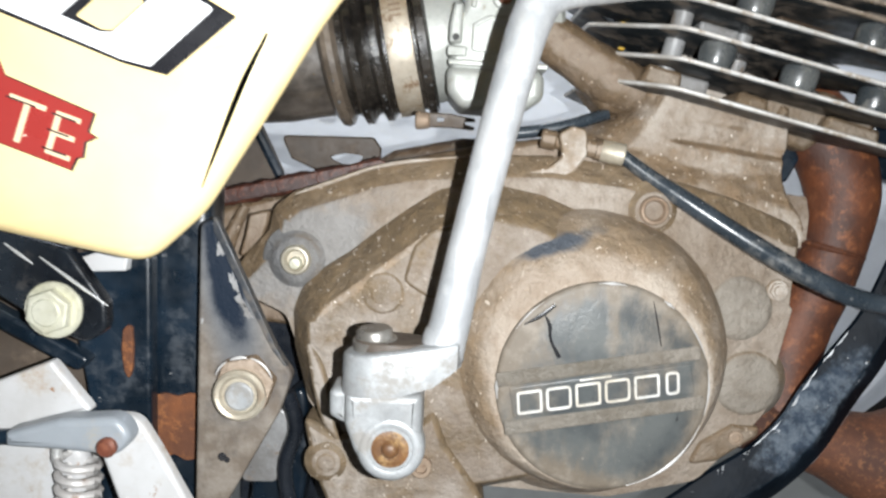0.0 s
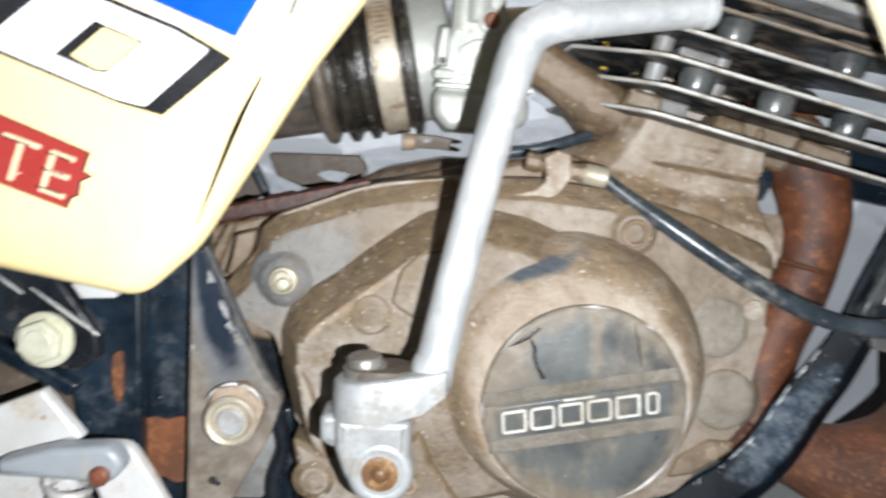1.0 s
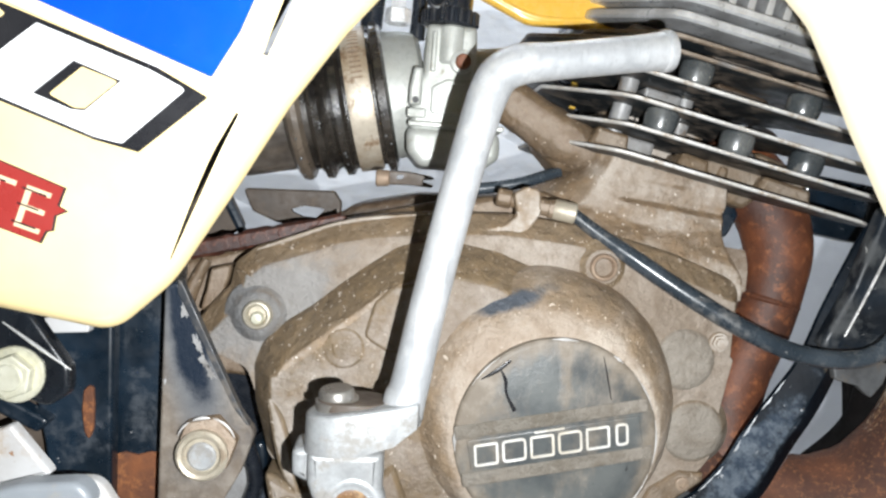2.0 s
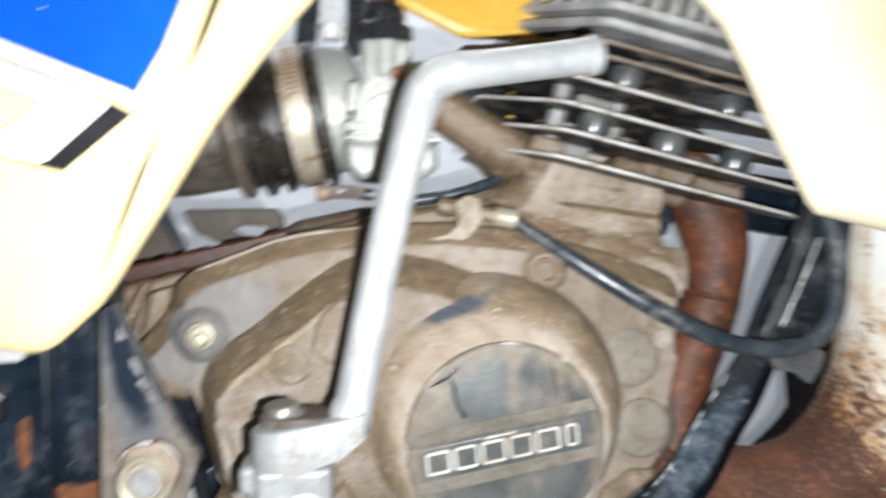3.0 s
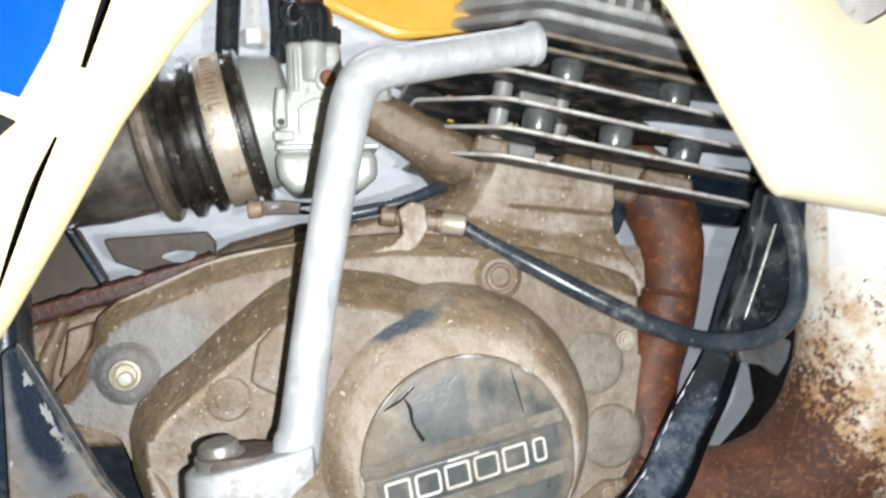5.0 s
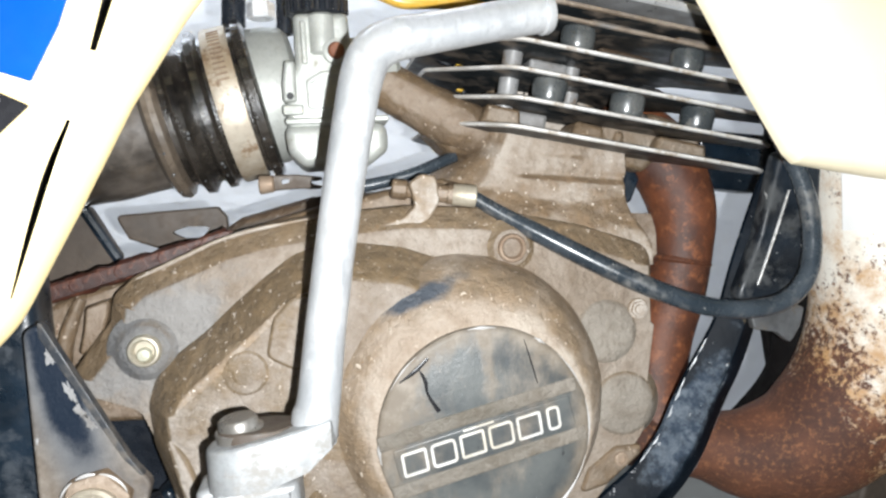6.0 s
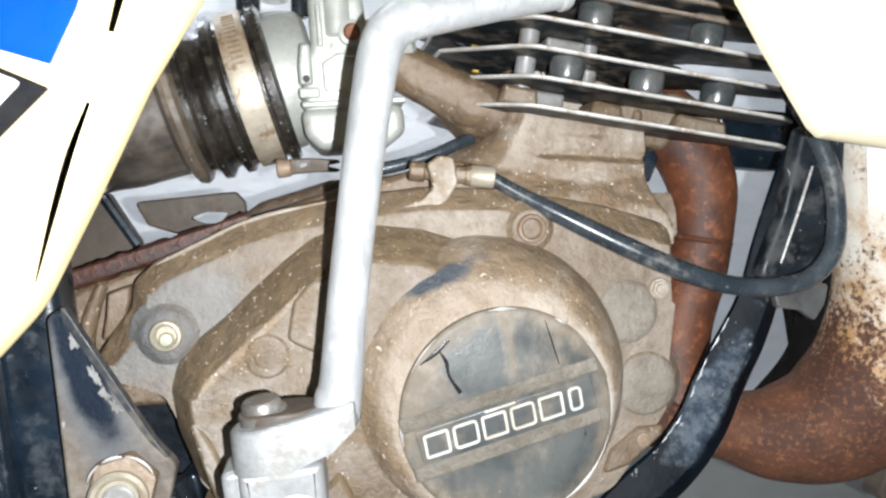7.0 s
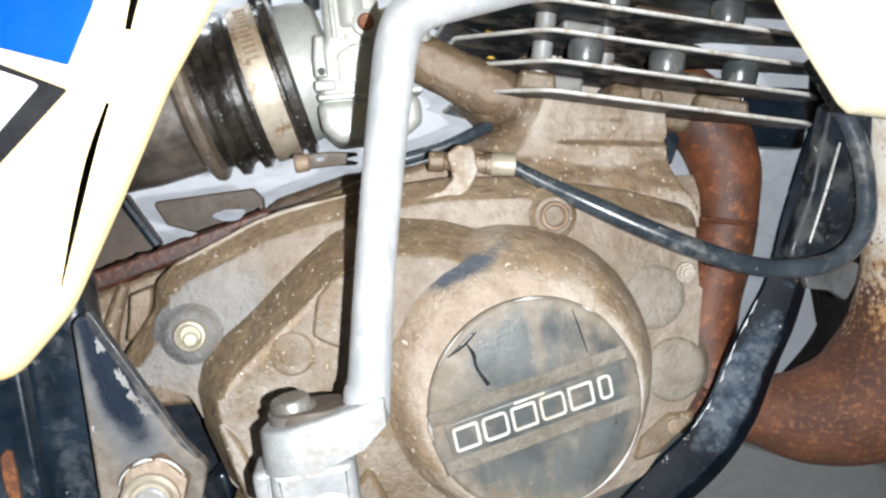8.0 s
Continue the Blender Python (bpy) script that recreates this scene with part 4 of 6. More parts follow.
        w = 0.0070 if i < 5 else 0.0040
        if i == 5:
            u -= 0.002
        outer = bend(move([(-w, -0.0060), (w - 0.0010, -0.0060), (w, 0.0060), (-w + 0.0010, 0.0060)], u, -0.0010), 0.0014 + 0.001 * (i % 2), 4)
        inner = [tuple(p) for p in inset(ccw(outer), 0.0013)]
        bm = B()
        slab(bm, move(outer, 0.1315, 0.4235, ang), 0.3930, 0.3942, 0, (move(inner, 0.1315, 0.4235, ang),))
        part("emblem_block", bm, M["letter"], cap)
    bm = B()
    slab(bm, move([(-0.010, 0.0064), (0.006, 0.0064), (0.006, 0.0074), (-0.010, 0.0074)], 0.1315, 0.4235, ang), 0.3930, 0.3942)
    part("emblem_bar", bm, M["letter"], cap)

    # screws, bosses
    def boss(x, y, z, r, h, mat="cover"):
        bm = B()
        lathe(bm, [(r * 1.5, -0.0012), (r * 1.28, 0.0002), (r * 1.12, h * 0.35), (r, h * 0.75), (r * 0.88, h), (r * 0.6, h), (0, h * 0.9)], facing(x, y, z), 32)
        return part("boss", bm, M[mat], cover)

    boss(0.1600, 0.434, 0.5145, 0.0110, 0.0030)
    bm = B()
    lathe(bm, [(0.0082, -0.002), (0.0080, 0.0022), (0.0073, 0.0034), (0.0060, 0.0036), (0.0052, 0.0024), (0.0046, -0.0024), (0.0020, -0.0030), (0, -0.0030)], facing(0.1600, 0.4318, 0.5145), 32)
    part("screw", bm, M["dirtybolt"], cover, "hollow-headed screw, brown with dirt")
    boss(-0.034, 0.434, 0.4755, 0.0130, 0.0032, "greyboss")
    bm = B()
    lathe(bm, [(0.0085, -0.001), (0.0083, 0.0025), (0.0074, 0.0040), (0.0064, 0.0042), (0.0054, 0.0030), (0.0048, 0.0004), (0, 0.0004)], facing(-0.034, 0.4310, 0.4755), 28)
    cup = part("bolt", bm, M["dullzinc"], cover, "dusty hollow bolt worn bright at its core")
    bm = B()
    lathe(bm, [(0.0036, -0.003), (0.0036, 0.0030), (0.0029, 0.0042), (0, 0.0044)], facing(-0.0338, 0.4305, 0.4738), 20)
    part("bolt_core", bm, M["palebolt"], cup)
    boss(0.0165, 0.4125, 0.4635, 0.0105, 0.0019)
    bolt(cover, 0.0165, 0.4110, 0.4635, 0.0064, M["cover"], 0.0012, name="screw", label="screw head buried in dust", dome=True)
    bolt(cover, 0.233, 0.4345, 0.4745, 0.0048, M["cyl"], 0.004, washer=0.0062, name="screw")
    for x, z, r in ((0.2135, 0.4630, 0.0185), (0.2225, 0.4205, 0.0190)):
        bm = B()
        lathe(bm, [(r * 1.25, -0.003), (r * 1.1, 0.0), (r, 0.0022), (r * 0.9, 0.0038), (r * 0.75, 0.0045), (0, 0.0045)], facing(x, 0.4360, z), 40)
        part("round_bulge", bm, M["bulge"], cover)
    # shoulder behind the lever
    bm = B()
    slab(bm, bend([(0.026, 0.470), (0.031, 0.490), (0.040, 0.499), (0.060, 0.503), (0.068, 0.480), (0.060, 0.462), (0.040, 0.462)], 0.006), 0.4100, 0.42, 0.0030)
    part("cast_shoulder", bm, M["cover"], cover)
    # lower wall of the case in front of the kick shaft, with a buried screw
    bm = B()
    slab(bm, bend([(-0.0235, 0.3950), (-0.0060, 0.3850), (0.0080, 0.3880), (0.0200, 0.3850), (0.0400, 0.3950), (0.0475, 0.4020), (0.0550, 0.3840), (0.0720, 0.3610), (0.0800, 0.3480), (-0.0060, 0.3400), (-0.0130, 0.3560), (-0.0200, 0.3790)], [0.006, 0.006, 0.006, 0.006, 0.006, 0.003, 0.02, 0.02, 0.004, 0.006, 0.006, 0.006]), 0.4085, 0.43, 0.0045, (), 5)
    for v in bm.verts:
        v.co.y += 0.0010 * noise.noise(v.co * 90)
    part("lower_wall", bm, M["cover"], cover)
    boss(-0.0090, 0.4085, 0.3700, 0.0082, 0.0018)
    bolt(cover, -0.0090, 0.4071, 0.3700, 0.0050, M["cover"], 0.0014, name="screw", dome=True)
    # cast step that runs down beside the hub
    bm = B()
    tube(bm, [(-0.0215, 0.4130, 0.4330, 0.0020), (-0.0165, 0.4110, 0.4200, 0.0042), (-0.0125, 0.4100, 0.4060, 0.0046), (-0.0085, 0.4090, 0.3930, 0.0040), (-0.0040, 0.4100, 0.3830, 0.0015)], 8, 14, 0.6)
    part("cast_step", bm, M["cover"], cover)
    # foot of the cover below the cap
    bm = B()
    slab(bm, bend([(0.199, 0.3850), (0.216, 0.3965), (0.2320, 0.3960), (0.2315, 0.3900), (0.2100, 0.3740), (0.192, 0.3700)], 0.004), 0.4315, 0.455, 0.003, (), 4)
    part("cast_lug", bm, M["lip"], cover)
    bolt(cover, 0.2185, 0.4318, 0.3890, 0.0042, M["dirtybolt"], 0.002, socket=True, name="screw")
    bolt(cover, 0.0420, 0.4085, 0.3710, 0.0060, M["dirtybolt"], 0.004, socket=True, name="screw")


clutch_cover()


# cylinder with fins, dampers and head
def cylinder():
    slope, STEP = 12.0, 0.0160
    base = Matrix.Translation((0.2235, 0.0, 0.570)) @ Euler((0, radians(slope), 0)).to_matrix().to_4x4()
    bm = B()
    slab(bm, bend([(-0.060, -0.085), (0.028, -0.085), (0.020, -0.045), (0.014, 0.0), (0.026, 0.110), (-0.060, 0.110), (-0.058, 0.0), (-0.062, -0.045)], 0.010), 0.500, 0.60, 0.02, (), 5, base)
    cyl = part("cylinder", bm, M["cyl"], bike, "finned engine cylinder, black paint hidden by dust")
    # cast skirt: a front face with low steps under dried mud, a rounded left flank that flares to its foot, and a straight right end
    def soft(a, b, v):
        v = min(1.0, max(0.0, (v - a) / (b - a)))
        return v * v * (3 - 2 * v)

    bm = B()
    nu, nw = 150, 84
    grid = []
    for i in range(nw + 1):
        row = []
        for k in range(nu + 1):
            x = 0.100 + 0.178 * k / nu
            z = 0.497 + (0.0725 + 0.2126 * (0.2235 - x)) * i / nw
            tilt = z + 0.12 * (x - 0.20)
            left = 0.112 + 0.62 * max(0.0, z - 0.535) + 0.9 * max(0.0, z - 0.556)
            corner = 0.164 + 0.25 * max(0.0, z - 0.545)
            left = min(left, corner - 0.022)
            right = 0.2465 + 0.011 * soft(0.528, 0.504, z) + 0.0012 * math.sin(160 * z)
            y = 0.4670 - 0.0110 * soft(0.545, 0.520, tilt)
            y -= 0.0024 * soft(0.5535, 0.5495, tilt) * soft(0.170, 0.182, x)
            y += 0.0010 * math.exp(-((tilt - 0.5545) / 0.0024) ** 2) * soft(0.172, 0.184, x)
            y -= 0.0016 * soft(0.187, 0.194, x) * soft(0.224, 0.214, x) * soft(0.563, 0.568, tilt)
            y += 0.0022 * math.exp(-((x - 0.1935) / 0.008) ** 2 - ((tilt - 0.5385) / 0.0045) ** 2)
            y += 0.034 * max(0.0, (corner - x) / (corner - left)) ** 1.9 if x < corner else 0.0
            y += 0.045 * soft(right - 0.004, right + 0.008, x)
            y += 0.0016 * noise.noise(Vector((x * 45, z * 60, 3.0))) + 0.0006 * noise.noise(Vector((x * 170, z * 190, 7.0)))
            row.append(bm.verts.new((x, y, z)))
        grid.append(row)
    for a, b in zip(grid, grid[1:]):
        for k in range(nu):
            if max(v.co.y for v in (a[k], a[k + 1], b[k + 1], b[k])) < 0.506:
                bm.faces.new((a[k], a[k + 1], b[k + 1], b[k]))
    for v in [v for v in bm.verts if not v.link_faces]:
        bm.verts.remove(v)
    part("skirt", bm, M["skirt"], cyl)
    # pale cast webs between the fins
    for u, level, hw in ((-0.034, 2, 0.012), (-0.044, 0, 0.014)):
        bm = B()
        slab(bm, bend([(u - hw, STEP * level + 0.002), (u + hw, STEP * level + 0.002), (u + hw, STEP * level + 0.0138), (u - hw, STEP * level + 0.0138)], 0.002), 0.470, 0.50, 0.002, (), 3, base)
        part("cast_web", bm, M["stay"], cyl)
    for a, b, y in ((-0.072, -0.046, 0.4660), (-0.014, 0.010, 0.4720), (0.014, 0.026, 0.4780), (0.040, 0.078, 0.4700)):
        bm = B()
        slab(bm, bend([(a, 0.0015), (b, 0.0015), (b - 0.002, 0.0138), (a + 0.004, 0.0145)], 0.003), y, 0.50, 0.004, (), 5, base)
        for v in bm.verts:
            v.co.y += 0.0016 * noise.noise(v.co * 120)
        part("packed_mud", bm, M["lip"], cyl, "dried mud packed between the lowest fins")
    for a, b, level, y in ((0.020, 0.040, 1, 0.4740), (-0.012, 0.004, 2, 0.4800), (0.026, 0.052, 2, 0.4780), (-0.060, -0.034, 3, 0.4740), (-0.008, 0.036, 3, 0.4700), (-0.020, 0.030, 4, 0.4620), (0.036, 0.070, 4, 0.4600)):
        bm = B()
        slab(bm, bend([(a, STEP * level + 0.0012), (b, STEP * level + 0.0012), (b - 0.003, STEP * level + 0.0105), (b - 0.008, STEP * level + 0.0128), (a + 0.005, STEP * level + 0.0135)], 0.004), y, 0.51, 0.005, (), 5, base)
        for v in bm.verts:
            v.co += Vector((0.0012, 0.0024, 0.0010)) * noise.noise(v.co * 110) + Vector((0, 0.0008, 0)) * noise.noise(v.co * 340)
        part("caked_dirt", bm, M["grime_shade"], cyl, "dark dirt caked between the fins")
    bm = B()
    slab(bm, bend([(-0.066, 0.066), (0.066, 0.066), (0.066, 0.082), (-0.066, 0.082)], 0.006), 0.4700, 0.60, 0.006, (), 4, base)
    part("head_joint", bm, M["grime_shade"], cyl)

    # fins: plan shape with cut corners, dark faces and bare edges
    def fin_mesh(half_l, half_r, front, cut, thick, back=0.62):
        bm = B()
        plan = bend([(-half_l + cut, front), (half_r - 0.010, front), (half_r, front + 0.008), (half_r, front + 0.020), (0.048, front + 0.040), (0.026, front + 0.070), (0.026, back), (-half_l + 0.02, back), (-half_l, back - 0.02), (-half_l, front + cut * 1.25)], [0.02, 0.01, 0.005, 0.005, 0.01, 0.01, 0.01, 0.01, 0.01, 0.012], 5)
        plan = ccw(plan)
        t = thick / 2
        rings = []
        for z, d in ((-t, 0.0014), (-t * 0.55, 0.0), (t * 0.55, 0.0), (t, 0.0014)):
            rings.append([bm.verts.new((p.x, p.y, z)) for p in inset(plan, d)])
        for a, b in zip(rings, rings[1:]):
            for i in range(len(a)):
                bm.faces.new((a[i - 1], a[i], b[i], b[i - 1])).material_index = 1
        bm.faces.new(rings[0])
        bm.faces.new(rings[-1])
        return bm

    for k, reach in enumerate((0.095, 0.096, 0.108, 0.112, 0.126)):
        ob = part("fin", fin_mesh(reach, 0.104, 0.440, 0.036 + max(0.0, reach - 0.096) * 0.6, 0.0026), (M["finpaint"], M["dustedge" if k == 4 else "finedge"]), cyl, "black fin caked in brown dust along its edge" if k == 4 else "black fin with a bare aluminium edge")
        ob.matrix_basis = base @ Matrix.Translation((0.001 * k, 0, STEP * k))
    # rubber dampers between fins
    for u, level in ((-0.025, 3), (0.044, 3), (-0.037, 1), (0.011, 1), (0.056, 1)):
        bm = B()
        foot, head = base @ Vector((u, 0.4515, STEP * level + 0.0013)), base @ Vector((u, 0.4515, STEP * (level + 1) - 0.0013))
        h = (head - foot).length
        lathe(bm, [(0, 0), (0.0086, 0), (0.00905, 0.0005), (0.0096, h * 0.25), (0.0100, h * 0.5), (0.01015, h * 0.75), (0.0098, h - 0.0008), (0.0088, h), (0, h)], along(foot, head), 28)
        part("rubber_damper", bm, M["damper"], cyl)
    # cast posts further in
    for u, lo, hi, y, r in ((-0.057, 1, 3, 0.470, 0.0060), (-0.057, 0, 1, 0.474, 0.0060), (-0.016, 1, 2, 0.478, 0.0055), (-0.016, 2, 3, 0.482, 0.0055), (0.030, 1, 2, 0.482, 0.0050)):
        bm = B()
        rod(bm, base @ Vector((u, y, STEP * lo)), base @ Vector((u, y, STEP * hi)), r, None, 16)
        part("stay", bm, M["stay"], cyl)

    # head
    bm = B()
    slab(bm, bend([(-0.055, 0.075), (0.06, 0.075), (0.06, 0.125), (-0.055, 0.125)], 0.01), 0.475, 0.60, 0.015, (), 4, base)
    head = part("cylinder_head", bm, M["head"], bike, "silver finned cylinder head")
    for k, (hl, hr, fr, cut) in enumerate(((0.100, 0.090, 0.445, 0.040), (0.102, 0.088, 0.442, 0.042), (0.102, 0.086, 0.442, 0.044))):
        ob = part("head_fin", fin_mesh(hl, hr, fr, cut, 0.0058 if k else 0.0030), (M["head" if k else "finpaint"], M["head" if k else "dustedge"]), head)
        ob.matrix_basis = base @ Matrix.Translation((0.012, 0, 0.0740 + 0.0110 * k))
    up = None
    for i in range(-3, 13):
        u = -0.062 + i * 0.0112
        if up is None:
            bm = B()
            pts = [(-0.0026, 0.0), (0.0026, 0.0), (0.0009, 0.036), (-0.0009, 0.036)]
            slab(bm, pts, 0.0, 0.15, 0.0006, (), 2)
            up = part("upright_fin", bm, M["head"], head)
            ob = up
        else:
            ob = new("upright_fin", up.data)
            ob.parent = head
        ob.matrix_basis = base @ Matrix.Translation((0.012 + u, 0.450 + 0.016 * (abs(i - 5.0) / 6.5) ** 2, 0.0975))
    # web between two head fins
    bm = B()
    slab(bm, [(0.060, 0.074), (0.076, 0.074), (0.072, 0.098), (0.064, 0.092)], 0.447, 0.47, 0.001, (), 2, base)
    part("cast_web", bm, M["head"], head)
    # small yellow clips behind the fins
    for z in (0.631, 0.618):
        bm = B()
        slab(bm, bend([(-0.003, -0.003), (0.001, -0.004), (0.003, 0.003), (-0.002, 0.004)], 0.001, 3), 0.528, 0.533, 0.001, (), 2, Matrix.Translation((0.157, 0, z)))
        part("wire_clip", bm, M["gold"], cyl)
    bm = B()
    tube(bm, [(0.100, 0.53, 0.648, 0.0022), (0.130, 0.53, 0.642, 0.0022), (0.155, 0.532, 0.628, 0.0022), (0.162, 0.535, 0.605, 0.0022)], 6, 8)
    part("wire", bm, M["black"], cyl)


cylinder()


# inlet stub between carburettor and cylinder
def inlet():
    bm = B()
    tube(bm, [(0.070, 0.487, 0.6325, 0.0135), (0.103, 0.487, 0.6125, 0.0142), (0.126, 0.487, 0.5990, 0.0152), (0.143, 0.486, 0.5890, 0.0165), (0.157, 0.490, 0.5835, 0.0150), (0.175, 0.496, 0.580, 0.012)], 8, 32)
    for v in bm.verts:
        v.co += Vector((0, -0.0008, 0)) * noise.noise(v.co * 80) + Vector((0, 0, 0.0007)) * noise.noise(v.co * 110)
    p = part("inlet_pipe", bm, M["case"], bike, "stubby inlet pipe coated in brown dust")
    # wedge-shaped foot that runs out along the lowest fins
    bm = B()
    slab(bm, bend([(0.124, 0.5835), (0.130, 0.6000), (0.1500, 0.6020), (0.1800, 0.5905), (0.186, 0.579), (0.150, 0.5690), (0.137, 0.5700)], [0.004, 0.010, 0.010, 0.006, 0.004, 0.006, 0.005]), 0.4790, 0.51, 0.008, (), 6)
    for v in bm.verts:
        v.co.y += 0.0012 * noise.noise(v.co * 70) + 0.10 * max(0.0, v.co.x - 0.150)
    part("flange", bm, M["case"], p)


inlet()


# exhaust: narrow header, low bend, wide flaking pipe
def exhaust():
    bm = B()
    tube(bm, [(0.245, 0.515, 0.592, 0.022), (0.270, 0.512, 0.580, 0.0232), (0.289, 0.508, 0.560, 0.0236), (0.3000, 0.505, 0.531, 0.0224), (0.2990, 0.504, 0.502, 0.0204), (0.2920, 0.503, 0.471, 0.0200), (0.280, 0.50, 0.441, 0.0198), (0.272, 0.495, 0.410, 0.0200), (0.268, 0.488, 0.370, 0.0205)], 8, 32)
    ex = part("exhaust_pipe", bm, M["rust"], bike, "rusty exhaust pipe that widens into a flaking white front section")
    bm = B()
    lathe(bm, [(0.0195, -0.0022), (0.0212, -0.0004), (0.0215, 0.0008), (0.0195, 0.0030)], along((0.2968, 0.504, 0.4930), (0.2944, 0.504, 0.482)), 36)
    part("weld_ring", bm, M["rust"], ex)
    bm = B()
    slab(bm, bend([(0.232, 0.584), (0.270, 0.590), (0.306, 0.578), (0.300, 0.566), (0.278, 0.566), (0.262, 0.553), (0.240, 0.560)], 0.005), 0.480, 0.50, 0.004)
    part("exhaust_flange", bm, M["lip"], ex)
    bm = B()
    tube(bm, [(0.245, 0.488, 0.383, 0.0195), (0.268, 0.486, 0.376, 0.020), (0.297, 0.482, 0.371, 0.0225), (0.328, 0.474, 0.365, 0.031), (0.360, 0.462, 0.374, 0.0385), (0.387, 0.452, 0.403, 0.0425), (0.402, 0.447, 0.445, 0.0435), (0.4045, 0.445, 0.50, 0.0435), (0.4045, 0.445, 0.62, 0.0435)], 8, 40)
    part("lower_bend", bm, M["flaked"], ex, "rusted lower bend with flaking white paint above")
    bm = B()
    tube(bm, [(0.4380, 0.4300, 0.4510, 0.0012), (0.4330, 0.4300, 0.4330, 0.0016), (0.4240, 0.4300, 0.4130, 0.0009), (0.4110, 0.4300, 0.3950, 0.0018), (0.3980, 0.4300, 0.3790, 0.0011), (0.3850, 0.4300, 0.3680, 0.0006)], 6, 10)
    part("weld_seam", bm, M["fork"], ex, "pale weld seam along the bend")
    # white sleeve bent round the pipe
    bm = B()
    lathe(bm, [(0.0436, 0.5110), (0.0458, 0.5112), (0.0463, 0.5120), (0.0463, 0.5560), (0.0436, 0.5560), (0.0436, 0.5110)], Matrix.Translation((0.4045, 0.445, 0.0)), 48, radians(-159), radians(150))
    bmesh.ops.remove_doubles(bm, verts=bm.verts, dist=1e-6)
    bmesh.ops.recalc_face_normals(bm, faces=bm.faces)
    part("collar", bm, M["collar"], ex, "white painted sleeve with a rusty lower edge")
    # clamp: a stub with a browned end, and a white box with a rusty slot
    bm = B()
    rod(bm, (0.3840, 0.3990, 0.5000), (0.3840, 0.3990, 0.5170), 0.0066, 0.0060, 20, 0.0010)
    stub = part("clamp_stub", bm, M["whitepaint"], ex)
    bm = B()
    rod(bm, (0.3850, 0.3985, 0.5165), (0.3850, 0.3985, 0.5200), 0.0050, 0.0046, 14, 0.0008)
    part("bolt", bm, M["dirtybolt"], stub)
    bm = B()
    slab(bm, bend([(0.3835, 0.4790), (0.3880, 0.4740), (0.4250, 0.4700), (0.4260, 0.5150), (0.3990, 0.5160), (0.3940, 0.5060), (0.3850, 0.5030)], 0.004), 0.3820, 0.408, 0.004, (), 5)
    box_ob = part("clamp_box", bm, M["collar"], ex, "white painted clamp with a rusty slot")
    bm = B()
    slab(bm, bend([(0.3870, 0.5020), (0.3860, 0.4980), (0.3880, 0.4935), (0.3930, 0.4925), (0.4010, 0.4930), (0.4040, 0.4985), (0.3960, 0.5020), (0.3890, 0.5030)], 0.0015), 0.3808, 0.388, 0.0010, (), 3)
    part("rusty_slot", bm, M["brightrust"], box_ob)


exhaust()


# frame: down tubes, brackets, rear post
SQUARE = [(p.x, p.y) for p in bend([(-1, -0.8), (1, -0.8), (1, 0.8), (-1, 0.8)], 0.35, 4)]

RIDGED = [(p.x, p.y) for p in bend([(-1, -0.22), (-0.94, -0.36), (0.10, -0.92), (0.92, -0.40), (1, 0.1), (0.6, 0.7), (-0.1, 0.8)], 0.07, 4)]


